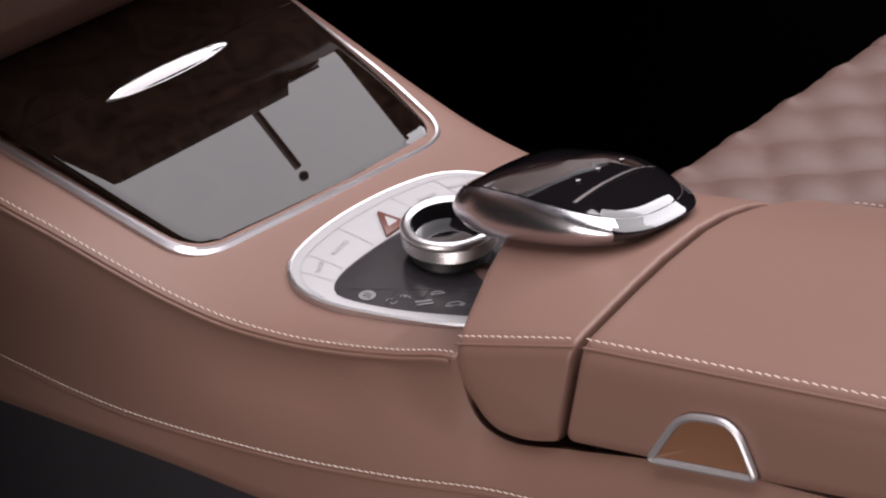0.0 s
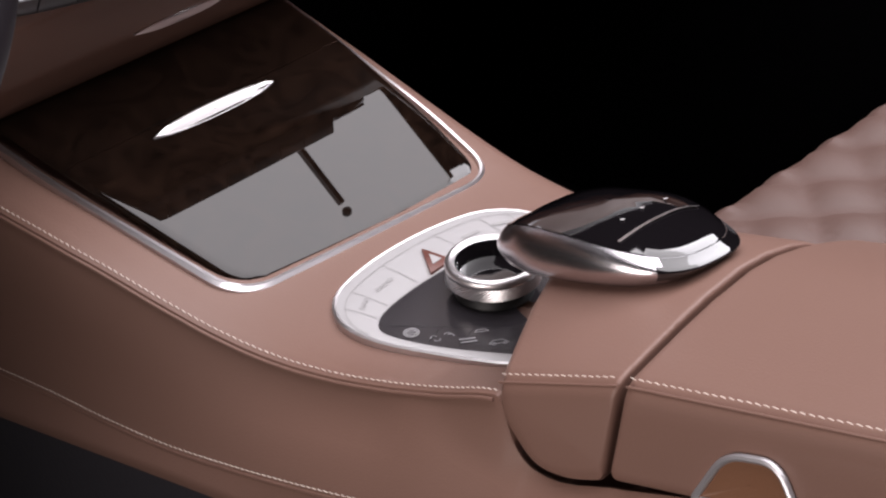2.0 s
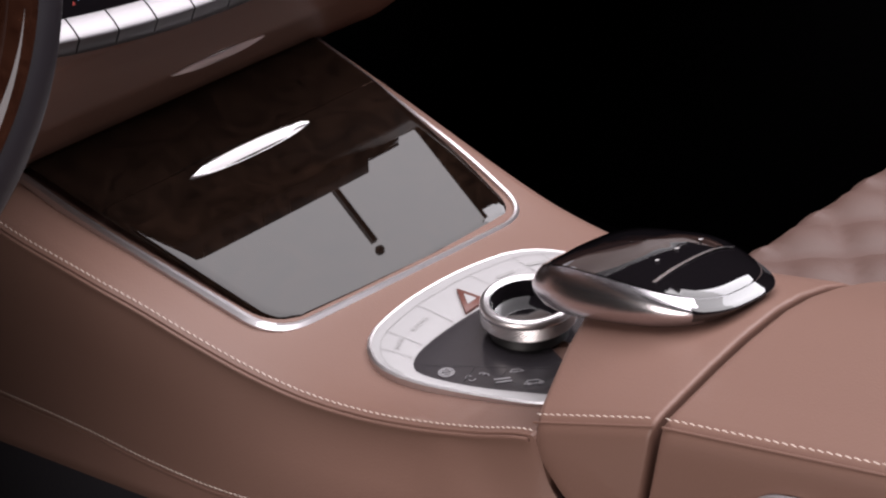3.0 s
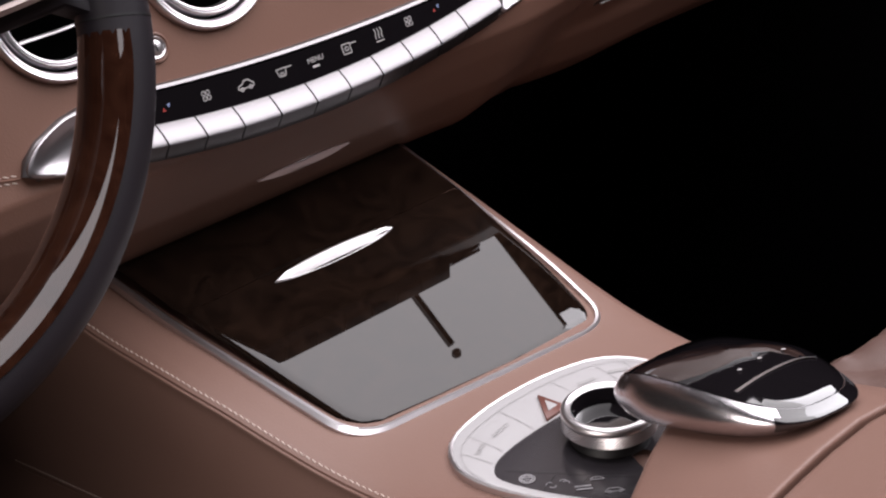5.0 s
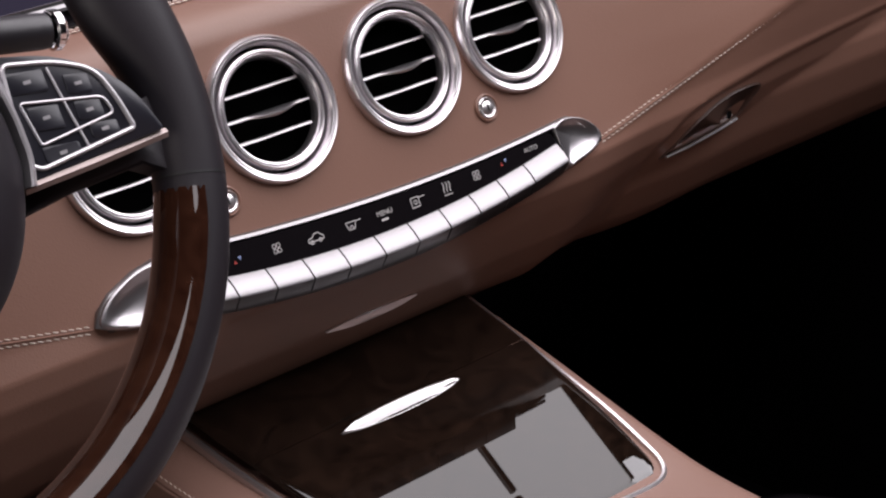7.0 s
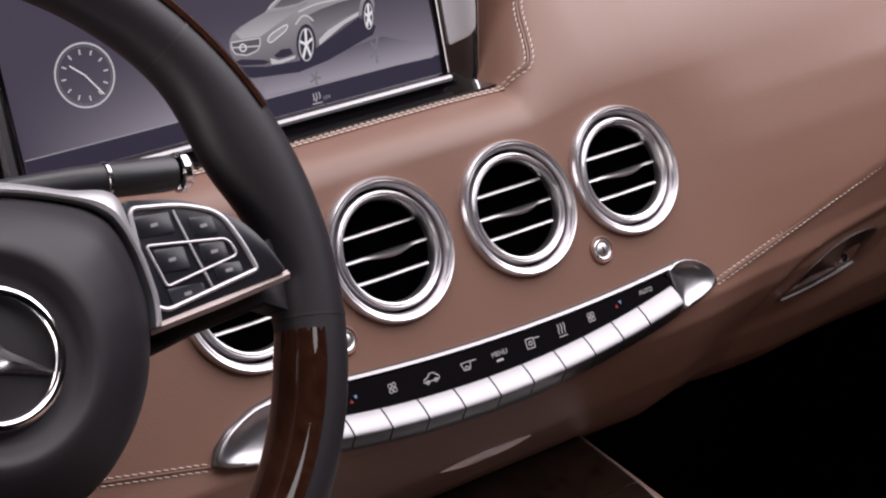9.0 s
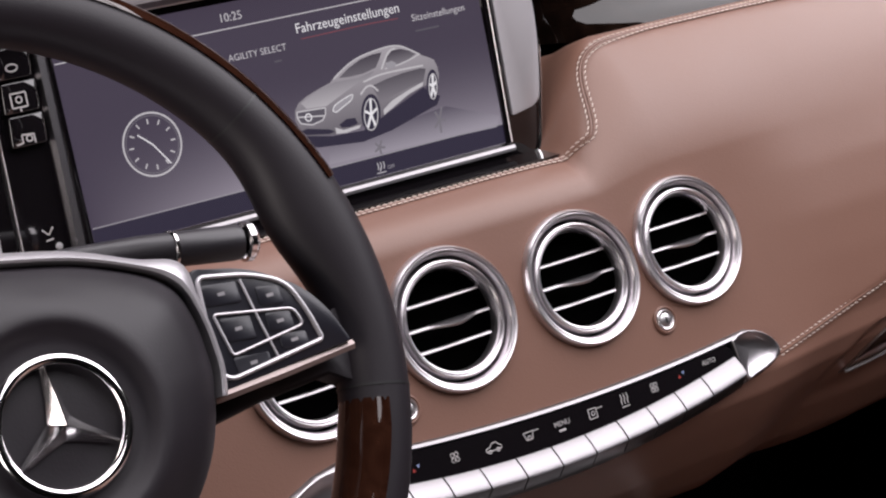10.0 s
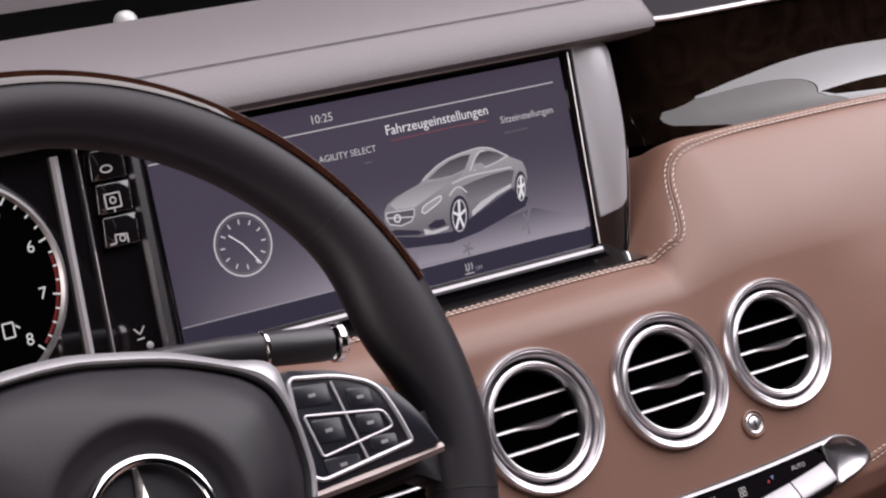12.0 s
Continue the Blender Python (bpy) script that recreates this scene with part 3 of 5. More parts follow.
# ---- centre console ----
TOP = [(-0.95, 0.57), (-0.42, 0.570), (-0.36, 0.572), (-0.34, 0.575), (-0.30, 0.5775), (-0.25, 0.5765), (-0.19, 0.5760), (-0.13, 0.583), (0.0, 0.6175), (0.08, 0.638), (0.25, 0.68)]
EDGE_X = [(-0.95, -0.118), (-0.40, -0.111), (-0.338, -0.1095), (-0.297, -0.107), (-0.256, -0.108), (-0.217, -0.112), (-0.178, -0.118), (-0.141, -0.125), (-0.104, -0.133), (-0.066, -0.141), (-0.027, -0.149), (0.06, -0.158), (0.25, -0.17)]
EDGE_Z = [(-0.95, 0.742), (-0.5104, 0.6385), (-0.4097, 0.6010), (-0.3832, 0.5895), (-0.3673, 0.5868), (-0.3556, 0.5894), (-0.3482, 0.5989), (-0.3435, 0.6140), (-0.3387, 0.6195), (-0.297, 0.6007), (-0.256, 0.5859), (-0.217, 0.5768), (-0.178, 0.5736), (-0.141, 0.5772), (-0.104, 0.5860), (-0.066, 0.5965), (-0.027, 0.6057), (0.043, 0.6160), (0.25, 0.66)]
STITCH2 = [(-0.95, 0.735), (-0.387, 0.5707), (-0.317, 0.5477), (-0.239, 0.5255), (-0.127, 0.5013), (-0.063, 0.4927), (0.005, 0.4867), (0.108, 0.4698), (0.25, 0.448)]
STITCH2_X = [(-0.95, -0.122), (-0.387, -0.126), (-0.317, -0.132), (-0.239, -0.139), (-0.127, -0.147), (-0.063, -0.150), (0.005, -0.152), (0.108, -0.152), (0.25, -0.155)]
HEM = [(-0.95, 0.63), (-0.40, 0.533), (-0.2324, 0.4993), (-0.1552, 0.4907), (0.0014, 0.4634), (0.25, 0.415)]
HEM_X = [(-0.95, -0.130), (-0.40, -0.135), (-0.2324, -0.145), (-0.1552, -0.152), (0.0014, -0.160), (0.25, -0.168)]

SIDE = [(-0.95, 0.742), (-0.5104, 0.6385), (-0.4097, 0.6010), (-0.36, 0.5885), (-0.30, 0.592), (-0.25, 0.600), (0.25, 0.70)]


def smooth_table(table, y):
    """Smooth value from a table of (y, value)."""
    i = min(max([k for k in range(len(table)) if table[k][0] <= y] or [0]), len(table) - 2)
    pts = [table[max(i - 1, 0)], table[i], table[i + 1], table[min(i + 2, len(table) - 1)]]
    h = pts[2][0] - pts[1][0]
    t = (y - pts[1][0]) / h
    m1 = (pts[2][1] - pts[0][1]) / max(1e-6, pts[2][0] - pts[0][0]) * h
    m2 = (pts[3][1] - pts[1][1]) / max(1e-6, pts[3][0] - pts[1][0]) * h
    return (2 * t ** 3 - 3 * t * t + 1) * pts[1][1] + (t ** 3 - 2 * t * t + t) * m1 + (3 * t * t - 2 * t ** 3) * pts[2][1] + (t ** 3 - t * t) * m2


def console_section(y):
    zt, ex, ez, s2, sx, hem, hx = (smooth_table(t, y) for t in (TOP, EDGE_X, EDGE_Z, STITCH2, STITCH2_X, HEM, HEM_X))
    lip = blend(-y, 0.343, 0.356)
    # below the step in front of the armrest the side runs on smoothly
    es = min(ez, smooth_table(SIDE, y))
    plain = [((ex + sx) * 0.5 - 0.003, y, 0.5 * s2 + 0.5 * ez), (ex - 0.0035, y, ez - 0.016), (ex - 0.0012, y, ez - 0.005)]
    fold = [(ex + (sx - ex) * f - 0.0035 * math.sin(math.pi * f), y, es + (s2 - es) * f - 0.001) for f in (0.66, 0.34, 0.10)]
    round_off = blend(-y, 0.25, 0.32)
    flank = [tuple(p + (q - p) * round_off for p, q in zip(a, b)) for a, b in zip(plain, fold)]
    left = [(hx + 0.008, y, 0.11), (hx + 0.002, y, hem - 0.006), (hx, y, hem), (hx + 0.0012, y, hem + 0.004), (sx - 0.0015, y, s2 - 0.002), (sx, y, s2 + 0.002), *flank, (ex, y, ez), (ex + 0.003, y, ez + (0.0012 if lip < 0.5 else -0.001)), (ex + 0.010, y, (ez * 0.55 + zt * 0.45) if lip < 0.5 else ez - 0.012)]
    mid = [(-0.090 + 0.0475 * i, y, zt) for i in range(5)]
    return left + mid + [(0.112, y, zt - 0.0005), (0.119, y, zt - 0.004), (0.1225, y, zt - 0.012), (0.126, y, 0.45), (0.13, y, 0.11)]


ys = sorted({round(-0.95 + 0.025 * i, 4) for i in range(48)} | {round(-0.45 + 0.01 * i, 4) for i in range(66)} | {round(-0.372 + 0.0015 * i, 4) for i in range(28)})
console = finish("console_body", loft([console_section(y) for y in ys]), TRIM_LEATHER)
console.data.materials.append(SKIRT)
cols = len(console_section(0.0)) - 1
for p in console.data.polygons:
    if p.index % cols == 0:
        p.material_index = 1
tagged(console, "brown leather centre console with two cream stitched seams over dark carpet", "centre console", kind="structure")
edge = [Vector((smooth_table(EDGE_X, y), y, smooth_table(EDGE_Z, y))) for y in [-0.338 + 0.006 * i for i in range(90)]]
part("stitching", stitches([p + Vector((0.0022, 0, 0.0016)) for p in edge], (-0.45, 0, 0.9)), THREAD, console, "cream thread")
part("welt", sweep([p + Vector((-0.0012, 0, -0.0022)) for p in edge], ring_section(0.0011, 8)), TRIM_LEATHER, console)
edge2 = [Vector((smooth_table(STITCH2_X, y) - 0.0007, y, smooth_table(STITCH2, y))) for y in [-0.62 + 0.01 * i for i in range(82)]]
part("stitching", stitches([p + Vector((-0.0003, 0, 0.0025)) for p in edge2], (-1, 0, 0.1)), THREAD, console, "cream thread")
part("welt", sweep([p + Vector((0, 0, -0.0012)) for p in edge2], ring_section(0.0012, 8)), TRIM_LEATHER, console)
edge3 = [Vector((0.1195, y, smooth_table(TOP, y) - 0.0052)) for y in [-0.30 + 0.006 * i for i in range(66)]]
part("stitching", stitches(edge3, (0.7, 0, 0.7), 0.0042, 0.0016, 0.00030, 0.0001), THREAD, console, "cream thread")

# ---- wood panel with chrome surround ----
P_IN = [(-0.0915, 0.0040), (0.0930, -0.0090), (0.1015, 0.05), (0.1070, 0.16), (0.1095, 0.25), (-0.1275, 0.25), (-0.117, 0.14)]
P_MID = [(-0.0952, 0.0005), (0.0952, -0.0118), (0.1045, 0.05), (0.1100, 0.16), (0.1125, 0.25), (-0.1315, 0.25), (-0.121, 0.14)]
P_OUT = [(-0.1000, -0.0035), (0.0980, -0.0152), (0.1078, 0.05), (0.1130, 0.16), (0.1155, 0.25), (-0.1345, 0.25), (-0.1245, 0.14)]
RAD = [0.020, 0.020, 0.02, 0.02, 0.002, 0.002, 0.02]
o_in, o_mid, o_out = outline(P_IN, RAD, 10), outline(P_MID, [r + 0.003 for r in RAD], 10), outline(P_OUT, [r + 0.006 for r in RAD], 10)
wood_panel = thing("wood_panel", "glossy dark burl wood flap in a chrome surround on the console", "wood panel", at=PANEL)
part("trim", loft([[(p[0], p[1], -0.004) for p in o_out], [(p[0], p[1], 0.0010) for p in o_out], [((p[0] + q[0]) / 2, (p[1] + q[1]) / 2, 0.0026) for p, q in zip(o_out, o_mid)], [(p[0], p[1], 0.0022) for p in o_mid], [(p[0], p[1], -0.002) for p in o_mid]], closed=True), VENT_METAL, wood_panel, "satin chrome surround")
part("shadow_gap", loft([[(p[0], p[1], -0.001) for p in o_mid], [(p[0], p[1], -0.003) for p in o_in]], closed=True), BLACK, wood_panel)


def wood_plate(v0, v1, name):
    """A stretch of the flap between two lines across it, with softly rolled edges."""
    n, bm = 40, bmesh.new()
    rows_ = []
    for j in range(n + 1):
        v_ = v0 + (v1 - v0) * j / n
        lo = [p for p in o_in]
        # width of the rounded outline at this height
        hits = []
        for a, b in zip(lo, lo[1:] + lo[:1]):
            if (a[1] - v_) * (b[1] - v_) <= 0 and abs(a[1] - b[1]) > 1e-9:
                hits.append(a[0] + (b[0] - a[0]) * (v_ - a[1]) / (b[1] - a[1]))
        u0, u1 = min(hits), max(hits)
        e = min(1.0, (v_ - v0 + 0.0005) / 0.004, (v1 - v_ + 0.0016) / 0.002) if name == "flap" else min(1.0, (v_ - v0 + 0.0014) / 0.002)
        h = 0.0015 * (1 - (1 - e) ** 2)
        row = []
        for i in range(33):
            f = i / 32
            f = 0.5 - 0.5 * math.cos(math.pi * f) if name else f
            edge_d = min(f * (u1 - u0), (1 - f) * (u1 - u0))
            r_ = min(1.0, edge_d / 0.005)
            row.append((u0 + (u1 - u0) * f, v_, h - 0.003 * (1 - r_) ** 2 - 0.0005 + (0.0005 + 0.062 * (v_ - 0.006) if name == "flap" else 0.0086 - 0.03 * (v_ - 0.136))))
        rows_.append(row)
    return loft(rows_, bm)


part("flap", wood_plate(-0.0070, 0.1358, "flap"), WOOD, wood_panel, "glossy dark burl wood flap")
part("rear_plate", wood_plate(0.1361, 0.2495, "rear"), WOOD, wood_panel, "glossy dark burl wood")
grip = [Vector((p[0], p[1])) for p in smooth_line([(-0.0480, 0.1365, 0), (-0.032, 0.1328, 0), (0, 0.1312, 0), (0.032, 0.1325, 0), (0.0480, 0.1365, 0), (0.032, 0.1400, 0), (0, 0.1414, 0), (-0.032, 0.1402, 0), (-0.0480, 0.1365, 0)], 49)[:-1]]
gc = Vector((0, 0.137))
handle = part("handle", loft([[(gc.x + (p.x - gc.x) * k, gc.y + (p.y - gc.y) * k, h + 0.26 * k * (p.y - 0.131) * (h > 0)) for p in grip] for k, h in ((1.0, 0.0), (1.0, 0.0056), (0.97, 0.0064), (0.92, 0.0065), (0.88, 0.0061), (0.7, 0.0063), (0.3, 0.0069), (0.02, 0.0073))], closed=True), SATIN, wood_panel, "leaf-shaped satin chrome handle")
handle.location = (-0.0078, -0.0085, 0.0024)
# ---- control panel round the rotary knob ----
CTRL = Matrix.Translation((0, -0.2, 0.5785))
ctrl = thing("control_panel", "silver key ring round a black touch panel on the console", "control panel", at=CTRL)
half_out = [(0.0, 0.0435), (0.03, 0.041), (0.058, 0.032), (0.074, 0.012), (0.0755, -0.012), (0.066, -0.042), (0.047, -0.082), (0.03, -0.10)]
half_in = [(0.0, 0.0050), (0.029, 0.0040), (0.053, 0.000), (0.0655, -0.008), (0.0678, -0.020), (0.0580, -0.0480), (0.0405, -0.079), (0.028, -0.097)]


def full(half, k=1.0, n=41):
    pts = smooth_line([(-x, y, 0) for x, y in half[::-1]] + [(x, y, 0) for x, y in half[1:]], n)
    c_ = Vector((0, -0.03, 0))
    return [(c_ + (p - c_) * k) for p in pts]


ko, ki = full(half_out), full(half_in)
rows = [[(p[0] * a, p[1] * a + (1 - a) * -0.03, h) for p in ko] for a, h in ((1.035, -0.003), (1.03, 0.0008), (1.015, 0.0016))]
part("rim", loft(rows + [[(p[0], p[1], 0.0012) for p in ko]]), SATIN, ctrl, "thin chrome rim")
part("key_ring", loft([[(p[0], p[1], -0.001) for p in ko], [(p[0], p[1], 0.0010) for p in ko], [tuple(p.lerp(q, 0.5)[:2]) + (0.0016,) for p, q in zip(ko, ki)], [(p[0], p[1], 0.0012) for p in ki], [(p[0], p[1], -0.001) for p in ki]]), SILVER, ctrl, "silver painted key ring")
part("touch_panel", loft([[(p[0], p[1], 0.0006) for p in ki], [(p[0] * 0.6, p[1] * 0.8 - 0.01, 0.0008) for p in ki], [(p[0] * 0.05, -0.045, 0.0009) for p in ki]]), SATIN_BLACK, ctrl, "satin black touch panel")
GREY = material("grey print", (0.24, 0.23, 0.24), 0.5)
SEAM = material("key seam", (0.33, 0.32, 0.32), 0.5)
arcs = []
for f in (0.325, 0.385, 0.45, 0.55, 0.615, 0.675):
    i = int(round(f * 40))
    a, b = ko[i].lerp(ki[i], 0.2), ko[i].lerp(ki[i], 0.95)
    arcs.append([(a[0], a[1]), (b[0], b[1])])
arcs.append([tuple(p.lerp(q, 0.2)[:2]) for p, q in zip(ko[9:32], ki[9:32])])
part("key_seams", strokes(arcs, 0.00045, 0.00185, Matrix()), SEAM, ctrl)
for text, f in (("NAVI", 0.355), ("RADIO", 0.415), ("", 0.585), ("", 0.645)):
    x_ = f * 40
    i = int(x_)
    c_ = ko[i].lerp(ko[i + 1], x_ - i).lerp(ki[i].lerp(ki[i + 1], x_ - i), 0.58)
    d = ko[i + 1] - ko[i]
    m_ = pose(c_[0], c_[1], 0.0020, 0, 0, math.degrees(math.atan2(d[1], d[0])))
    if text:
        writing(text, 0.0050, m_, SEAM, ctrl)
    else:
        part("worn_print", strokes([[(-0.006, 0), (0.006, 0)]], 0.0028, 0.0, m_), SEAM, ctrl)
HAZARD = material("hazard brown", (0.13, 0.05, 0.04), 0.35)
haz = [Vector((0.0045, 0.0290)), Vector((0.0075, 0.0072)), Vector((-0.0110, 0.0058))]
part("hazard_key", slab(outline(haz, 0.0015, 3), 0.001, 0.0032, 0.0004), HAZARD, ctrl, "red-brown triangular hazard key")
hc = sum(haz, Vector((0, 0))) / 3 + Vector((0.0008, 0.0008))
part("hazard_mark", slab(outline([hc + (p - hc) * 0.42 for p in haz], 0.0008, 3), 0.003, 0.0036), SILVER, ctrl)
IC = lambda x, y: pose(x, y, 0, 0, 0, -38)
part("drive_icon", strokes([circle2(0, 0, 0.0042, 12), circle2(0, 0, 0.0030, 12), [(-0.002, -0.001), (0.002, -0.001)], [(-0.002, 0.001), (0.002, 0.001)]], 0.0009, 0.0011, IC(-0.0581, -0.026)), GREY, ctrl)
part("mode_icon", strokes([circle2(-0.0045, 0, 0.0018, 6, 30, 200), circle2(-0.0030, -0.0016, 0.0018, 6, 200, 360), circle2(0.0045, 0, 0.0018, 6, -20, 150), circle2(0.0030, 0.0014, 0.0018, 6, 20, 170)], 0.0006, 0.0011, IC(-0.0503, -0.0417)), GREY, ctrl)
part("mode_print", strokes([[(-0.0045, 0.0014), (0.0045, 0.0014)], [(-0.004, -0.0014), (0.005, -0.0014)]], 0.0013, 0.0011, IC(-0.0440, -0.0545)), GREY, ctrl)
CAR_ICON = [(-0.004, -0.001), (-0.0022, 0.0012), (0.0015, 0.0012), (0.0038, -0.001), (-0.004, -0.001)]
part("car_icon", strokes([CAR_ICON], 0.0007, 0.0011, IC(-0.0326, -0.0540)), GREY, ctrl)
part("car_icon", strokes([[(x * 1.4, y * 1.4) for x, y in CAR_ICON], circle2(-0.003, -0.0016, 0.0010, 8), circle2(0.003, -0.0016, 0.0010, 8)], 0.0007, 0.0011, IC(-0.0343, -0.0685)), GREY, ctrl)
part("panel_lines", strokes([[(-0.0608, -0.0114), (-0.0405, -0.0385), (-0.0189, -0.0681)], [(-0.0589, -0.0395), (-0.0455, -0.0349)], [(-0.0504, -0.0543), (-0.0341, -0.0492)]], 0.0003, 0.0011, Matrix()), BLACK, ctrl)

# rotary knob with a knurled band
rotary = thing("rotary_knob", "knurled silver rotary knob with a dark glass centre", "knob", at=Matrix.Translation((0.002, -0.231, 0.5790)) @ Matrix.Diagonal((1, 1, 0.76, 1)))
part("base", lathe([(0.0225, 0.0), (0.0222, 0.003), (0.0210, 0.0045), (0.0205, 0.0075)], 48), BLACK, rotary)
part("body", lathe([(0.0205, 0.0075), (0.0240, 0.0085), (0.0262, 0.0115), (0.0262, 0.0118)], 64), BLACK, rotary)
n, rows = 150, []
for j in range(9):
    h = 0.0118 + 0.0095 * j / 8
    rows.append([((0.0266 + (0.00035 if (i + j) % 2 else 0.0)) * math.cos(2 * math.pi * i / n), (0.0266 + (0.00035 if (i + j) % 2 else 0.0)) * math.sin(2 * math.pi * i / n), h) for i in range(n)])
part("knurled_band", loft(rows, closed=True), SATIN, rotary, "knurled metal band", smooth=False)
part("collar", lathe([(0.0266, 0.0213), (0.0270, 0.0222), (0.0268, 0.0250), (0.0258, 0.0270), (0.0242, 0.0278), (0.0225, 0.0272), (0.0212, 0.0252)], 64), SATIN, rotary, "polished upper collar")
part("centre", lathe([(0.0212, 0.0255), (0.0204, 0.0215), (0.0200, 0.0125), (0.0150, 0.0110), (0.0001, 0.0105)], 48), PIANO, rotary, "gloss black centre")


# ---- armrest ----
def arm_top(x, y):
    return 0.58 - 0.25 * y + 0.012 * max(0.0, -0.44 - y) - 0.030 * (max(0.0, x + 0.03) / 0.095) ** 1.6 - 0.013 * min(1.0, max(0.0, (y + 0.441) / 0.072)) * blend(-x, 0.05, 0.1385)


def seam_y(x):
    return -0.423 - 0.018 * (x / 0.136) ** 2


def front_y(x):
    return -0.318 - 0.050 * min(1.0, abs(x) / 0.134) ** 1.6


AX = [-0.1385, -0.1380, -0.1365, -0.1335, -0.129, -0.11, -0.085, -0.06, -0.03, -0.01, 0.01, 0.025, 0.038, 0.048, 0.056, 0.062, 0.065]
INS = [0.009, 0.0055, 0.0025, 0.0008, 0, 0, 0, 0, 0, 0, 0, 0, 0, 0, 0.0015, 0.004, 0.009]


def round_loop(loop, r):
    return [(p[0], p[1]) for p in outline([Vector(p) for p in loop], r, 5)]


rows = []
for x, k in zip(AX, INS):
    yf, yb = front_y(x) - k, seam_y(x) + 0.0012 + k * 0.4
    low = 0.6290
    loop = [(yb, arm_top(x, yb) - k), (yf, arm_top(x, yf) - k), (yf - 0.001, 0.638 + k), (yf - 0.022, 0.6215 + k), (yb + 0.026, 0.6245 + k), (yb + 0.006, low + 0.005 + k)]
    rows.append([(x, y, z) for y, z in round_loop(loop, [0.004, 0.005, 0.02, 0.012, 0.01, 0.004])])
def lean(rows_):
    return [[(x - (0.007 * max(0.0, min(1.0, (arm_top(x, y) - z) / 0.06)) if x < -0.12 else 0.0), y, z) for x, y, z in r] for r in rows_]


ARM = Matrix.Translation((0.0375, 0.0514, -0.0689)) @ Matrix.Scale(1.06, 4)
armrest = thing("armrest", "padded brown leather armrest with cream stitched edges and a hinged lid", "armrest", at=ARM)
rows = [[(x if x < 0.02 else 0.02 + (x - 0.02) * 0.6, y, z) for x, y, z in r] for r in rows]
front = part("front_pad", loft(lean(rows), closed=True, caps=True), TRIM_LEATHER, armrest, "brown leather front pad")
rows = []
for x, k in zip(AX, INS):
    loop = [(-0.95, arm_top(x, -0.95) - k), (-0.7, arm_top(x, -0.7) - k), (seam_y(x) - 0.0012 - k * 0.4, arm_top(x, seam_y(x)) - k), (seam_y(x) + 0.0048 - k * 0.4, 0.637 + k), (-0.7, 0.716 + k), (-0.95, 0.781 + k)]
    rows.append([(x, y, z) for y, z in round_loop(loop, [0.004, 0.004, 0.006, 0.006, 0.004, 0.004])])
lid = part("lid", loft(lean(rows), closed=True, caps=True), TRIM_LEATHER, armrest, "brown leather lid")
pts = [Vector((-0.1352, y, arm_top(-0.1352, y) + 0.0002)) for y in [-0.369 - 0.0077 * i for i in range(10)]]
part("stitching", stitches(pts, (-0.4, 0, 0.9), 0.0034, 0.0009, 0.00024), THREAD, front, "cream thread")
part("welt", sweep([p + Vector((-0.0020, 0, -0.0034)) for p in pts], ring_section(0.0006, 8)), TRIM_LEATHER, front)
pts = [Vector((-0.1352, y, arm_top(-0.1352, y) + 0.0002)) for y in [-0.4435 - 0.01 * i for i in range(28)]]
part("stitching", stitches(pts, (-0.4, 0, 0.9), 0.0034, 0.0009, 0.00024), THREAD, lid, "cream thread")
part("welt", sweep([p + Vector((-0.0020, 0, -0.0034)) for p in pts], ring_section(0.0006, 8)), TRIM_LEATHER, lid)
pts = [Vector((0.056, y, arm_top(0.056, y) + 0.0004)) for y in [-0.45 - 0.01 * i for i in range(20)]]
part("stitching", stitches(pts, (0.4, 0, 0.9)), THREAD, lid, "cream thread")
# trapezoid latch on the lid's side
latch2 = [p + Vector((-0.0045, 0.0015)) for p in outline([Vector((-0.4800, 0.6538)), Vector((-0.5315, 0.6700)), Vector((-0.5185, 0.6895)), Vector((-0.4935, 0.6815))], [0.003, 0.003, 0.009, 0.010], 6)]
ring = [Vector((-0.1400 - 0.007 * max(0.0, min(1.0, (arm_top(-0.1385, p.x) - p.y) / 0.06)), p.x, p.y)) for p in latch2]
part("latch_frame", sweep(ring, ring_section(0.0017, 8), closed=True, up=(1, 0, 0)), SOFT_METAL, lid, "satin metal trapezoid latch frame")
TAN = grain(material("tan pad", (0.15, 0.065, 0.032), 0.5), 900, 0.25, 0.0004, 0.06)
lc = sum((p for p in ring), Vector()) / len(ring)
part("latch_pad", loft([[lc + (p - lc) * k + Vector((w, 0, 0)) for p in ring] for k, w in ((0.97, 0.0), (0.93, -0.0008), (0.88, 0.0004), (0.02, 0.0006))], closed=True), TAN, lid, "tan leather latch pad")

# ---- touchpad palm rest ----
PALM = basis((0.0005, -0.3199, 0.6515), (1, -0.027, -0.100), (0, 1, -0.2655)) @ Matrix.Diagonal((1, 1, 0.774, 1))
palm = thing("palm_rest", "gloss black touchpad palm rest with satin chrome flanks", "touchpad", at=PALM)
PA, PB, PE = 0.0425, 0.0660, 0.714


def palm_drop(x, y):
    """The top falls away to the rear, to the front lip and to the passenger's side."""
    u = max(0.0, -0.004 - y)
    v = max(0.0, 0.030 - y)
    f = blend(-x, 0.0, 0.034)
    return (1 - f) * 0.45 * (u * u / 0.044 if u < 0.022 else u - 0.011) + f * 2.45 * v * v + 8.75 * max(0.0, y - 0.02) ** 2 + 6.0 * max(0.0, x - 0.008) ** 2


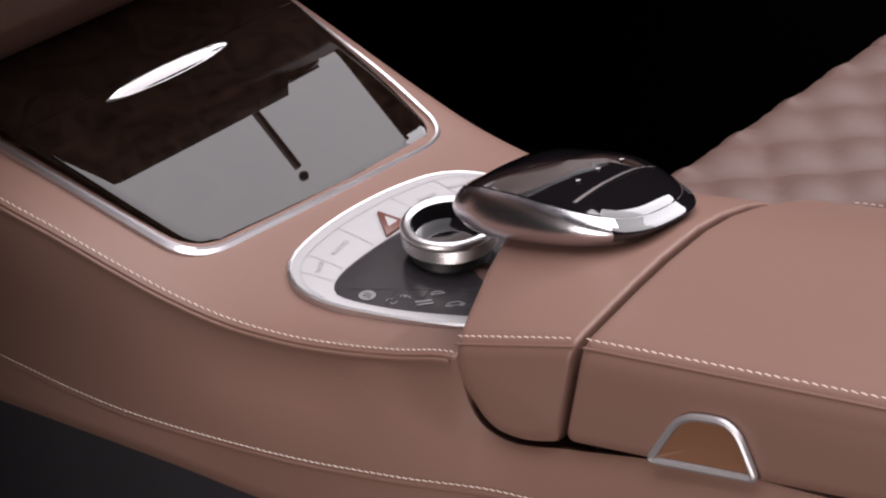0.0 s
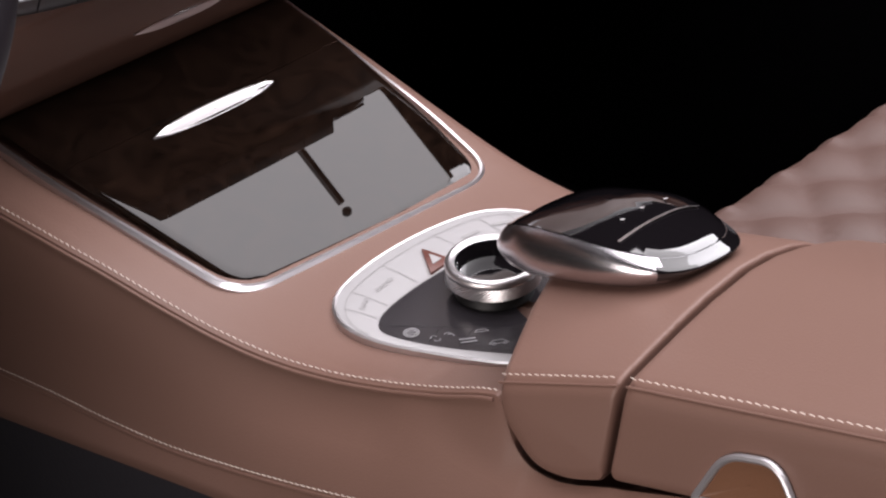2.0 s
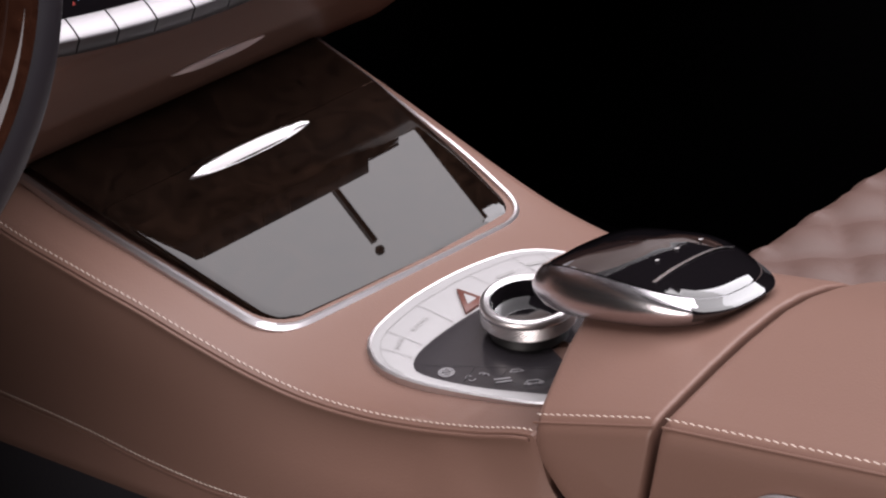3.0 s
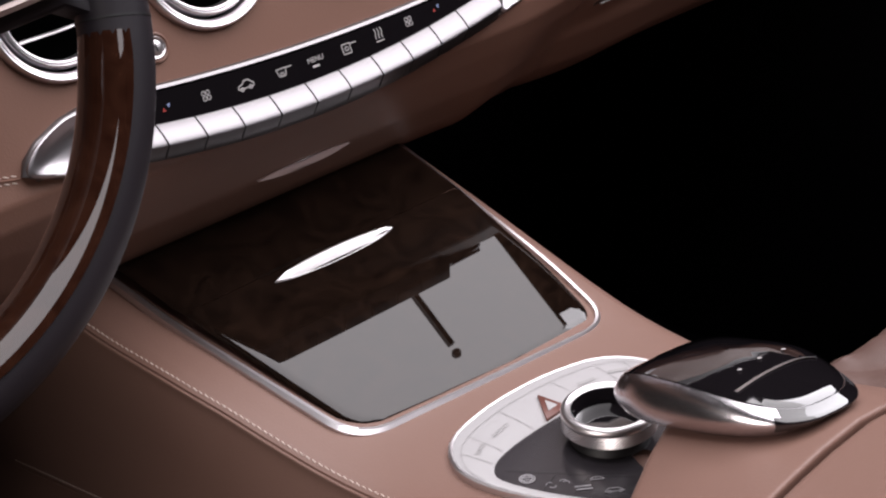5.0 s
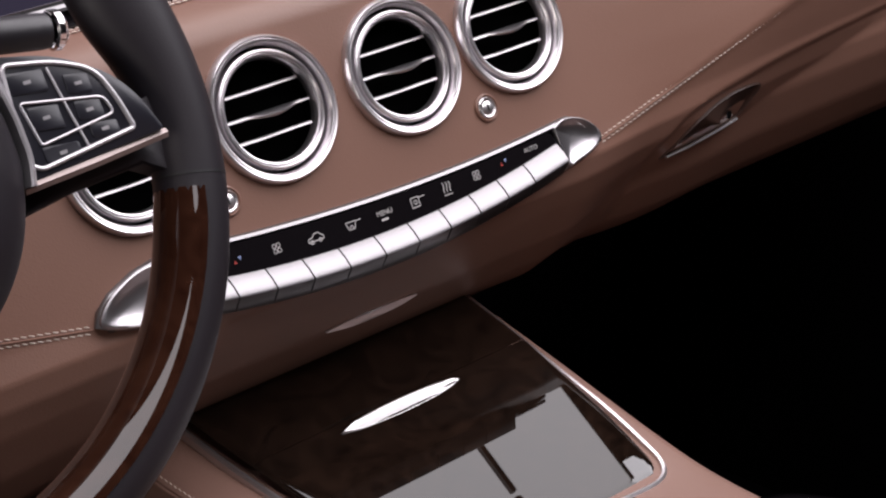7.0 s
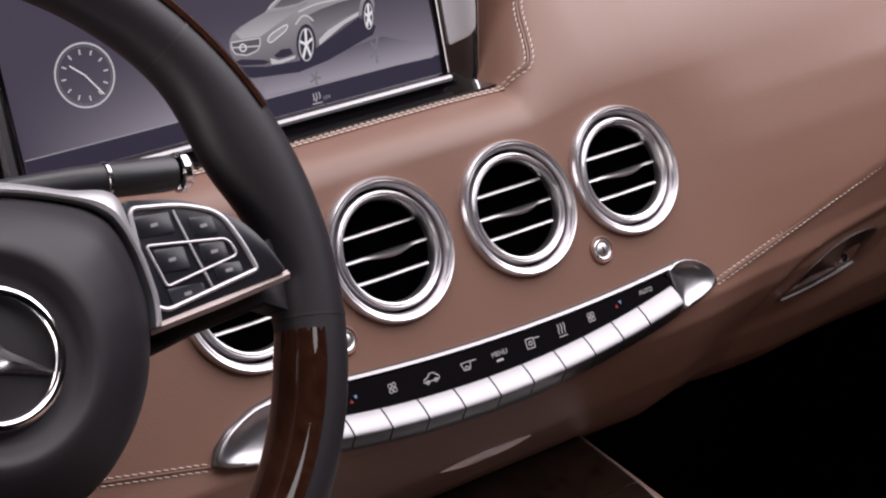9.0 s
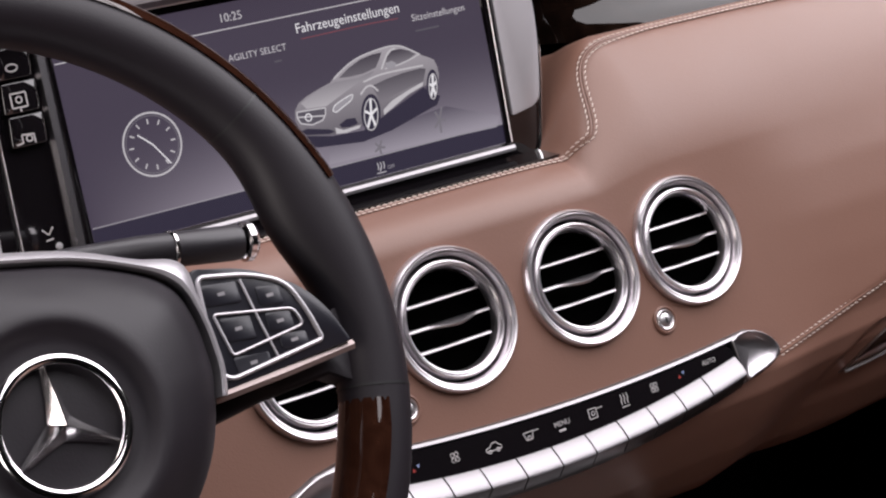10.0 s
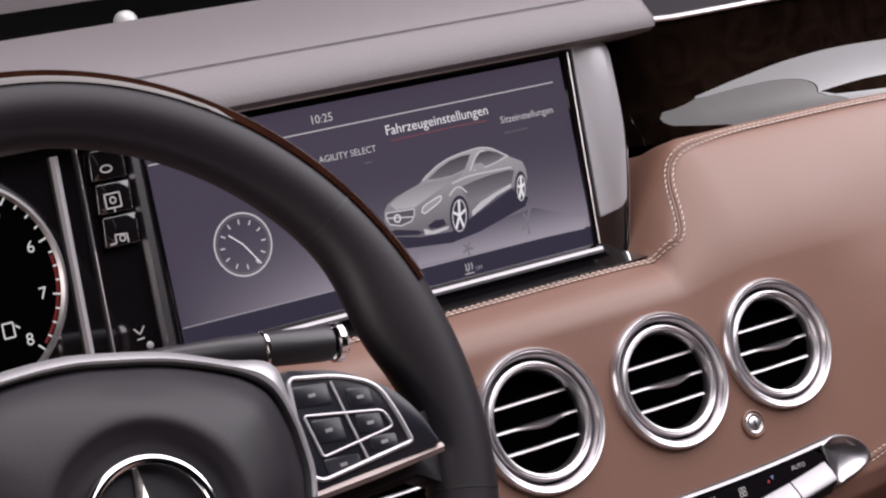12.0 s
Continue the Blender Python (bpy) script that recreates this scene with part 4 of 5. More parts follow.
def palm_shape(k, h, n=72):
    out = []
    for i in range(n):
        c_, s_ = math.cos(2 * math.pi * i / n), math.sin(2 * math.pi * i / n)
        x, y = PA * k * math.copysign(abs(c_) ** PE, c_), PB * k * math.copysign(abs(s_) ** PE, s_)
        out.append((x, y, h - palm_drop(x, y) * min(1.0, max(0.0, (h + 0.013) / 0.0273))))
    return out


flanks = part("flank", loft([palm_shape(k, h) for k, h in ((0.80, -0.0200), (0.88, -0.0185), (0.945, -0.0145), (0.98, -0.0095), (0.998, -0.0040), (1.0, 0.0010), (0.992, 0.0060), (0.97, 0.0105), (0.94, 0.0138), (0.905, 0.0160))], closed=True, caps=True), FLANK, palm, "satin chrome flanks")
PALM_TOP = [(0.02, 0.0212), (0.35, 0.0207), (0.6, 0.0197), (0.8, 0.0179), (0.89, 0.0167), (0.900, 0.0156)]
part("top", loft([palm_shape(k, h) for k, h in PALM_TOP[::-1]], closed=True), PIANO, palm, "gloss black touch surface")
flanks.data.materials.append(PIANO)
for p in flanks.data.polygons:
    if p.center.y < -0.0535:
        p.material_index = 1


def palm_z(x, y):
    r = ((abs(x) / PA) ** (2 / PE) + (abs(y) / PB) ** (2 / PE)) ** (PE / 2)
    for (r0, h0), (r1, h1) in zip(PALM_TOP, PALM_TOP[1:]):
        if r <= r1:
            break
    return h0 + (h1 - h0) * (r - r0) / (r1 - r0) - palm_drop(x, y) + 0.0006


def palm_line(x0, y0, x1, y1, w, mat, name):
    rows_ = []
    for i in range(9):
        x, y = x0 + (x1 - x0) * i / 8, y0 + (y1 - y0) * i / 8
        rows_.append([(x, y - w / 2, palm_z(x, y)), (x, y + w / 2, palm_z(x, y))])
    part(name, loft(rows_), mat, palm)


palm_line(-0.030, -0.0315, 0.030, -0.0315, 0.0026, SATIN, "divider")
for x, y in ((0.018, -0.0215), (0.0, -0.0215), (-0.015, -0.0215)):
    bm = bmesh.new()
    star = [(0.0019 * (1 if k % 2 == 0 else 0.45) * math.sin(math.pi * k / 5), 0.0019 * (1 if k % 2 == 0 else 0.45) * math.cos(math.pi * k / 5)) for k in range(10)]
    if x > 0.02:
        bm.faces.new([bm.verts.new((x + a, y + b, palm_z(x, y) + 0.0002)) for a, b in star])
    else:
        bmesh.ops.create_circle(bm, cap_ends=True, radius=0.0014, segments=6, matrix=Matrix.Translation((x, y, palm_z(x, y) + 0.0002)))
    part("key_mark", bm, PRINT, palm)

# ---- passenger seat, quilted ----
def seat_height(x, y):
    f = blend(-y, 0.150, 0.205)
    side = blend(x, 0.165, 0.225) * blend(0.72 - x, 0.0, 0.07)
    q = 0.062
    a, b = ((x + y) / q) % 1.0, ((x - y) / q) % 1.0
    puff = (math.sin(math.pi * a) * math.sin(math.pi * b)) ** 0.5
    return 0.36 + 0.13 * f ** 0.6 * (0.35 + 0.65 * side ** 0.5) + 0.0085 * puff * f * side + 0.03 * blend(-y, 0.3, 0.8)


rows = [[(x, y, seat_height(x, y)) for x in [0.175 + 0.0075 * i for i in range(75)]] for y in [-0.150 - 0.0075 * j for j in range(95)]]
for r in rows:
    r.insert(0, (r[0][0], r[0][1], 0.1))
    r.append((r[-1][0], r[-1][1], 0.1))
rows.insert(0, [(x, -0.150, 0.1) for x, _, _ in rows[0]])
seat = thing("passenger_seat", "quilted brown leather passenger seat cushion", "car seat", at=Matrix.Translation((-0.026, 0.0, 0.010)))
SEAT = grain(material("quilted leather", (0.094, 0.051, 0.041), 0.6), 900, 0.25, 0.0004, 0.08)
part("cushion", loft(rows), SEAT, seat)
edge = smooth_line([(x, y, seat_height(x, y) + 0.0006) for x, y in [(0.30 + 0.03 * i, -0.178 + 0.006 * math.sin(i * 0.4)) for i in range(12)]], 60)
part("piping", sweep(edge, ring_section(0.0016, 8)), SEAT, seat, "leather piping along the front edge")
part("base", box_mesh(0.20, 0.70, -0.80, -0.20, 0.1, 0.30), SHADE_CARPET, seat, "dark seat base", smooth=False)
# ---- screen ----
def glow(name, colour, strength=1.0):
    m = bpy.data.materials.new(name)
    m.use_nodes = True
    b = m.node_tree.nodes["Principled BSDF"]
    b.inputs["Base Color"].default_value = (0.01, 0.01, 0.012, 1)
    b.inputs["Roughness"].default_value = 0.25
    b.inputs["Emission Color"].default_value = (*colour, 1)
    b.inputs["Emission Strength"].default_value = strength
    return m


def lit_back():
    """The display's own picture: dusky blue with a pale pool of light low down."""
    m = glow("display picture", (0.06, 0.05, 0.085))
    t, b = m.node_tree, m.node_tree.nodes["Principled BSDF"]
    co = t.nodes.new("ShaderNodeTexCoord")
    sep = t.nodes.new("ShaderNodeSeparateXYZ")
    t.links.new(co.outputs["Object"], sep.inputs[0])
    mp = add(m, "ShaderNodeMapRange")
    mp.inputs[1].default_value, mp.inputs[2].default_value = 0.02, -0.055
    t.links.new(sep.outputs["Y"], mp.inputs[0])
    mx = add(m, "ShaderNodeMapRange")
    mx.inputs[1].default_value, mx.inputs[2].default_value = -0.15, -0.04
    t.links.new(sep.outputs["X"], mx.inputs[0])
    power = t.nodes.new("ShaderNodeMath")
    power.operation = "POWER"
    power.inputs[1].default_value = 2.5
    t.links.new(mp.outputs[0], power.inputs[0])
    mul = t.nodes.new("ShaderNodeMath")
    mul.operation = "MULTIPLY"
    t.links.new(power.outputs[0], mul.inputs[0])
    t.links.new(mx.outputs[0], mul.inputs[1])
    mix = t.nodes.new("ShaderNodeMix")
    mix.data_type = "RGBA"
    mix.inputs[6].default_value = (0.054, 0.042, 0.066, 1)
    mix.inputs[7].default_value = (0.34, 0.30, 0.36, 1)
    t.links.new(mul.outputs[0], mix.inputs[0])
    t.links.new(mix.outputs[2], b.inputs["Emission Color"])
    return m


def shaded(name, low, high, y0, y1):
    """A display colour that changes from low to high up the picture."""
    m = glow(name, low)
    t, b = m.node_tree, m.node_tree.nodes["Principled BSDF"]
    co = t.nodes.new("ShaderNodeTexCoord")
    sep = t.nodes.new("ShaderNodeSeparateXYZ")
    t.links.new(co.outputs["Object"], sep.inputs[0])
    mp = add(m, "ShaderNodeMapRange")
    mp.inputs[1].default_value, mp.inputs[2].default_value = y0, y1
    t.links.new(sep.outputs["Y"], mp.inputs[0])
    mix = t.nodes.new("ShaderNodeMix")
    mix.data_type = "RGBA"
    mix.inputs[6].default_value, mix.inputs[7].default_value = (*low, 1), (*high, 1)
    t.links.new(mp.outputs[0], mix.inputs[0])
    t.links.new(mix.outputs[2], b.inputs["Emission Color"])
    return m


G = [glow("display grey %d" % i, c) for i, c in enumerate(((0.025, 0.02, 0.04), (0.09, 0.08, 0.10), (0.17, 0.155, 0.18), (0.30, 0.28, 0.31), (0.50, 0.47, 0.50), (0.75, 0.72, 0.76)))]
RED_G = glow("display red", (0.20, 0.055, 0.07))
screen = thing("screen", "wide lit dash display with a grey car in a black housing", "screen", at=SCREEN)
h_out = outline([Vector((-0.150, -0.078)), Vector((0.1700, -0.0785)), Vector((0.1880, 0.0)), Vector((0.1865, 0.0710)), Vector((-0.150, 0.0710))], [0.002, 0.018, 0.10, 0.024, 0.002], 10)
part("housing", slab(h_out, -0.03, -0.002, 0.003), PIANO, screen, "gloss black housing")
part("housing_edge", sweep([Vector((p.x, p.y, -0.002)) for p in h_out[4:44]], ring_section(0.0013, 8)), CHROME, screen, "thin chrome edge")
part("display", slab(outline([Vector((-0.1465, -0.0600)), Vector((0.1455, -0.0600)), Vector((0.1465, 0.0625)), Vector((-0.1465, 0.0625))], 0.001, 3), -0.004, -0.0012), lit_back(), screen, "lit display", smooth=False)
bez = lambda a, b, w, h: sweep([Vector((*a, 0)), Vector((*b, 0))], [(-w, -0.002), (-w, h), (0, h + 0.0012), (w, h), (w, -0.002)], up=(0, 0, 1))
# pale grey that carries a softbox reflection in its colour
SHEEN_GREY = material("grey with painted sheen", (0.50, 0.48, 0.50), 0.34, 0.35)
part("bezel_bottom", bez((-0.150, -0.0640), (0.1500, -0.0640), 0.0019, 0.001), KEY_METAL, screen, "satin chrome lower bezel")
part("bezel_top", bez((-0.150, 0.0690), (0.178, 0.0690), 0.0022, 0.0), SHEEN_GREY, screen, "satin upper bezel")
part("bezel_side", bez((0.1475, -0.0610), (0.1525, 0.0655), 0.0028, 0.0003), PIANO, screen, "black side bezel")
part("bezel_line", sweep([Vector((0.1480, -0.0600, 0.0018)), Vector((0.1520, 0.0645, 0.0018))], ring_section(0.0005, 6)), SATIN, screen, "fine chrome line")
part("lower_lip", moved(box_mesh(-0.30, 0.092, 0.0835, 0.112, 0.880, 0.8895), SCREEN.inverted()), PIANO, screen, "gloss black lower lip", smooth=False)
# shaped like the pale reflection on the housing's gloss black side
plate = outline([Vector(p) for p in ((0.1535, -0.0440), (0.1765, -0.0400), (0.1868, 0.0080), (0.1855, 0.0695), (0.1565, 0.0690))], [0.002, 0.008, 0.08, 0.020, 0.003], 8)
part("side_plate", slab(plate, -0.002, 0.0006, 0.0004), SHEEN_GREY, screen, "side plate with a pale reflection in its colour")
Z = -0.0010
SC = Matrix()


def flat(points, z, mat, name="picture_shape"):
    bm = bmesh.new()
    bm.faces.new([bm.verts.new((x, y, z)) for x, y in points])
    return part(name, bm, mat, screen, smooth=False)


part("status_line", strokes([[(-0.146, 0.0470), (0.138, 0.0478)]], 0.0007, Z, SC), G[4], screen)
part("lower_line", strokes([[(-0.146, -0.0472), (0.1445, -0.0475)]], 0.0006, Z, SC), G[3], screen)
flat([(-0.1465, -0.0598), (0.1455, -0.0598), (0.1458, -0.0478), (-0.1465, -0.0478)], Z - 0.0001, G[0], "lower_band")
writing("10:25", 0.0072, pose(-0.0317, 0.0537, Z), G[4], screen)
writing("Fahrzeugeinstellungen", 0.0086, pose(0.0475, 0.0388, Z), G[5], screen)
writing("Sitzeinstellungen", 0.0062, pose(0.1135, 0.0306, Z), G[4], screen)
writing("AGILITY SELECT", 0.0056, pose(-0.0190, 0.0298, Z), G[4], screen)
writing("OFF", 0.0032, pose(0.0560, -0.0560, Z), G[3], screen)
part("seat_icon", strokes([[(0.0465 + d, -0.0515), (0.0470 + d, -0.054), (0.0462 + d, -0.0560)] for d in (0.0, 0.0022, 0.0044)] + [[(0.0450, -0.0580), (0.0520, -0.0580)], [(0.0478, -0.0572), (0.0478, -0.055)]], 0.0006, Z, SC), G[4], screen)
part("red_line", strokes([[(0.012, 0.0325), (0.060, 0.0330), (0.083, 0.0325)]], 0.0006, Z, SC), RED_G, screen)
part("small_print", strokes([[(0.094, 0.0225), (0.112, 0.0225)]], 0.0012, Z, SC), G[1], screen)
part("small_print", strokes([[(-0.009, 0.0225), (-0.004, 0.0225)]], 0.0012, Z, SC), G[1], screen)
# the round clock
part("clock_face", moved(lathe([(0.01875, 0.0), (0.01765, 0.0)], 48), pose(-0.0985, -0.0085, Z)), G[4], screen)
part("clock_face", moved(lathe([(0.0167, 0.0), (0.0163, 0.0)], 48), pose(-0.0985, -0.0085, Z)), G[2], screen)
tagged(part("clock_marks", strokes([[(-0.0985 + r0 * math.cos(a), -0.0085 + r0 * math.sin(a)) for r0 in (0.0118, 0.0148)] for a in [math.pi * k / 6 for k in range(12)]], 0.0009, Z, SC), G[4], screen), kind="stuff")
part("clock_pointer", strokes([[(-0.0985, -0.0085), (-0.0895, -0.0215)], [(-0.0985, -0.0085), (-0.1065, -0.0015)]], 0.0008, Z, SC), G[5], screen)
# the car picture: a flat drawing of a coupe in greys
def oval(c, a, b, k=1.0, n=28):
    """An ellipse from its centre and the ends of two half-axes."""
    return [(c[0] + k * ((a[0] - c[0]) * math.cos(q) + (b[0] - c[0]) * math.sin(q)), c[1] + k * ((a[1] - c[1]) * math.cos(q) + (b[1] - c[1]) * math.sin(q))) for q in [2 * math.pi * i / n for i in range(n)]]


def line(points, w, mat, h, name="picture_line"):
    part(name, strokes([[tuple(p[:2]) for p in smooth_line([(x, y, 0) for x, y in points], 4 * len(points))]], w, Z + h, SC), mat, screen)


flat([(0.0157, -0.0351), (0.0627, -0.0314), (0.1050, -0.0277), (0.1444, -0.0420), (0.1405, -0.0486), (0.0133, -0.0452)], Z - 0.00008, shaded("display floor", (0.30, 0.27, 0.32), (0.10, 0.085, 0.115), -0.046, -0.029), "picture_floor")
flat([(-0.0021, -0.0243), (0.0193, -0.0288), (0.0419, -0.0300), (0.0580, -0.0244), (0.0910, -0.0129), (0.1023, -0.0206), (0.0989, -0.0254), (0.0621, -0.0342), (0.0403, -0.0368), (0.0079, -0.0335), (-0.0030, -0.0283)], Z - 0.00004, G[0], "picture_shadow")
flat([(-0.0024, -0.0086), (0.0010, -0.0047), (0.0073, -0.0018), (0.0161, 0.0007), (0.0256, 0.0031), (0.0307, 0.0070), (0.0382, 0.0106), (0.0460, 0.0137), (0.0549, 0.0156), (0.0658, 0.0168), (0.0743, 0.0167), (0.0816, 0.0150), (0.0868, 0.0115), (0.0937, 0.0076), (0.0996, 0.0047), (0.1031, 0.0026), (0.1046, -0.0020), (0.1047, -0.0072), (0.1031, -0.0116), (0.0911, -0.0122), (0.0795, -0.0154), (0.0577, -0.0239), (0.0425, -0.0273), (0.0318, -0.0283), (0.0194, -0.0281), (0.0037, -0.0256), (-0.0009, -0.0228), (-0.0024, -0.0190), (-0.0037, -0.0142)], Z, shaded("display body", (0.13, 0.115, 0.135), (0.34, 0.31, 0.34), -0.028, 0.012), "picture_body")
flat([(0.0025, -0.0050), (0.0159, 0.0001), (0.0289, 0.0028), (0.0454, 0.0021), (0.0585, 0.0042), (0.0545, 0.0017), (0.0446, -0.0010), (0.0332, -0.0051), (0.0196, -0.0102), (0.0056, -0.0091)], Z + 0.00006, shaded("display bonnet", (0.42, 0.39, 0.42), (0.22, 0.20, 0.225), -0.010, 0.004), "picture_bonnet")
flat([(0.0322, 0.0046), (0.0408, 0.0094), (0.0500, 0.0129), (0.0588, 0.0142), (0.0660, 0.0142), (0.0634, 0.0104), (0.0597, 0.0058), (0.0500, 0.0040), (0.0395, 0.0039)], Z + 0.00006, shaded("display windscreen", (0.13, 0.115, 0.135), (0.055, 0.045, 0.06), 0.004, 0.014), "picture_windscreen")
flat([(0.0666, 0.0062), (0.0695, 0.0111), (0.0736, 0.0139), (0.0800, 0.0138), (0.0860, 0.0116), (0.0905, 0.0086), (0.0848, 0.0064), (0.0766, 0.0051), (0.0695, 0.0039)], Z + 0.00006, shaded("display side window", (0.20, 0.18, 0.205), (0.06, 0.05, 0.065), 0.004, 0.013), "picture_side_window")
flat([(0.0543, -0.0046), (0.0654, -0.0025), (0.0786, -0.0011), (0.0917, -0.0007), (0.0958, -0.0018), (0.0918, -0.0094), (0.0806, -0.0109), (0.0670, -0.0136), (0.0576, -0.0171), (0.0568, -0.0116)], Z + 0.00006, shaded("display flank", (0.19, 0.17, 0.195), (0.08, 0.07, 0.085), -0.015, -0.001), "picture_flank")
flat([(0.0589, -0.0206), (0.0664, -0.0163), (0.0803, -0.0122), (0.0918, -0.0094), (0.0908, -0.0118), (0.0797, -0.0147), (0.0586, -0.0238)], Z + 0.00008, G[4], "picture_sill")
line([(0.0285, 0.0046), (0.0381, 0.0102), (0.0460, 0.0134), (0.0548, 0.0153), (0.0657, 0.0165), (0.0743, 0.0167), (0.0816, 0.0150), (0.0881, 0.0112), (0.0937, 0.0076)], 0.0009, G[4], 0.0001)
line([(0.0635, 0.0040), (0.0675, 0.0097), (0.0719, 0.0139), (0.0764, 0.0148)], 0.0012, G[4], 0.0001)
line([(0.0661, 0.0038), (0.0765, 0.0044), (0.0869, 0.0064), (0.0930, 0.0081)], 0.0008, G[4], 0.0001)
line([(0.0488, -0.0011), (0.0620, 0.0010), (0.0791, 0.0010), (0.0942, 0.0006)], 0.0011, G[4], 0.0001)
line([(0.0450, -0.0082), (0.0501, -0.0045), (0.0543, -0.0046), (0.0580, -0.0086)], 0.0012, G[4], 0.0001)
flat([(0.0669, 0.0073), (0.0721, 0.0077), (0.0751, 0.0057), (0.0737, 0.0035), (0.0677, 0.0035)], Z + 0.00014, G[3], "picture_mirror")
flat([(-0.0014, -0.0098), (0.0053, -0.0101), (0.0186, -0.0110), (0.0176, -0.0151), (0.0149, -0.0180), (0.0072, -0.0193), (-0.0003, -0.0170), (-0.0019, -0.0132)], Z + 0.00008, G[1], "picture_grille")
part("picture_grille_frame", strokes([[(-0.0014, -0.0098), (0.0053, -0.0101), (0.0186, -0.0110), (0.0176, -0.0151), (0.0149, -0.0180), (0.0072, -0.0193), (-0.0003, -0.0170), (-0.0019, -0.0132)] + [(-0.0014, -0.0098)], [(-0.0022, -0.0128), (0.0167, -0.0156)]], 0.0009, Z + 0.00012, SC), G[4], screen)
part("picture_badge", strokes([circle2(0.0056, -0.0144, 0.0022, 14)], 0.0008, Z + 0.00016, SC), G[5], screen)
flat([(0.0233, -0.0138), (0.0256, -0.0110), (0.0324, -0.0085), (0.0390, -0.0070), (0.0374, -0.0102), (0.0313, -0.0129), (0.0254, -0.0152)], Z + 0.00008, G[3], "picture_lamp")
line([(0.0233, -0.0138), (0.0256, -0.0110), (0.0324, -0.0085), (0.0390, -0.0070), (0.0374, -0.0102), (0.0313, -0.0129), (0.0254, -0.0152)] + [(0.0233, -0.0138)], 0.0006, G[5], 0.00012)
flat([(-0.0022, -0.0215), (0.0028, -0.0208), (0.0183, -0.0244), (0.0219, -0.0265), (0.0176, -0.0271), (0.0019, -0.0245)], Z + 0.00008, G[0], "picture_intake")
flat([(0.0256, -0.0231), (0.0316, -0.0207), (0.0377, -0.0213), (0.0389, -0.0251), (0.0324, -0.0259), (0.0272, -0.0252)], Z + 0.00008, G[0], "picture_intake")
flat([(0.0225, -0.0242), (0.0280, -0.0268), (0.0407, -0.0262), (0.0394, -0.0280), (0.0296, -0.0289), (0.0224, -0.0281)], Z + 0.00008, G[4], "picture_splitter")
for tyre, rim_ in (([(0.0495, -0.0209), (0.0564, -0.0222), (0.0523, -0.0093)], [(0.0494, -0.0215), (0.0542, -0.0225), (0.0517, -0.0120)]), ([(0.0981, -0.0125), (0.1023, -0.0133), (0.1004, -0.0031)], [(0.0983, -0.0136), (0.1012, -0.0142), (0.1001, -0.0059)])):
    flat(oval(*tyre), Z + 0.00012, G[0], "picture_tyre")
    o = oval(*rim_, n=30)
    part("picture_rim", strokes([[rim_[0], o[int(2 + 6 * k)]] for k in range(5)], 0.0016, Z + 0.00016, SC), G[5], screen)
    part("picture_rim", strokes([o + o[:1]], 0.0008, Z + 0.00017, SC), G[4], screen)
for mirrored in ([(0.0507, -0.0426), (0.0547, -0.0434), (0.0518, -0.0381)], [(0.0983, -0.0351), (0.1026, -0.0360), (0.1004, -0.0268)]):
    part("picture_mirror_wheel", strokes([[mirrored[0], p] for p in oval(*mirrored, n=5)], 0.0014, Z - 0.00002, SC), G[2], screen)

# ---- instrument binnacle ----
cluster = thing("instrument_cluster", "gloss black instrument panel with round rev counter and key column", "instrument panel", at=SCREEN)
part("panel", slab([Vector(p) for p in ((-0.50, -0.078), (-0.151, -0.078), (-0.151, 0.0705), (-0.50, 0.0705))], -0.03, -0.0035, 0.0), PIANO, cluster, "gloss black panel", smooth=False)


def upright_strip(x0, x1, y0, y1, w, h):
    return sweep([Vector((x0, y0, -0.003)), Vector((x1, y1, -0.003))], [(-w, 0), (-w * 0.7, h), (w * 0.4, h * 0.8), (w, 0)], up=(0, 0, 1))


# the strip's bright reflection is put into its pale colour
part("chrome_strip", upright_strip(-0.2022, -0.1990, -0.050, 0.062, 0.0024, 0.005), SHEEN_GREY, cluster, "satin chrome strip")
part("gloss_strip", upright_strip(-0.1550, -0.1530, -0.075, 0.068, 0.0042, 0.005), FLANK, cluster)
part("edge_strip", upright_strip(-0.1895, -0.1860, -0.075, 0.066, 0.0008, 0.003), SATIN, cluster)
for y0, y1 in ((0.0440, 0.0610), (0.0252, 0.0420), (0.0066, 0.0234)):
    part("key", slab(outline([Vector((-0.1815, y0)), Vector((-0.1612, y0)), Vector((-0.1600, y1)), Vector((-0.1800, y1))], 0.001, 3), -0.003, 0.0012, 0.0006), PIANO, cluster)
part("key_icon", strokes([[(-0.1765, 0.028), (-0.1675, 0.028), (-0.1675, 0.036), (-0.1765, 0.036), (-0.1765, 0.028)], circle2(-0.172, 0.0322, 0.0018, 8), [(-0.172, 0.028), (-0.172, 0.0255)]], 0.0009, 0.0015, SC), PRINT, cluster)
part("key_icon", strokes([[(-0.179, 0.008), (-0.175, 0.0085), (-0.175, 0.013), (-0.168, 0.0125), (-0.168, 0.0075)], circle2(-0.171, 0.0105, 0.0018, 8)], 0.0009, 0.0015, SC), PRINT, cluster)
part("key_icon", strokes([circle2(-0.1720, 0.050, 0.0034, 10, squash=0.6)], 0.0009, 0.0015, SC), PRINT, cluster)
part("key_icon", strokes([[(-0.1745, -0.041), (-0.1712, -0.0445), (-0.168, -0.0405)], [(-0.1735, -0.0475), (-0.1690, -0.047)]], 0.0009, -0.0030, SC), PRINT, cluster)
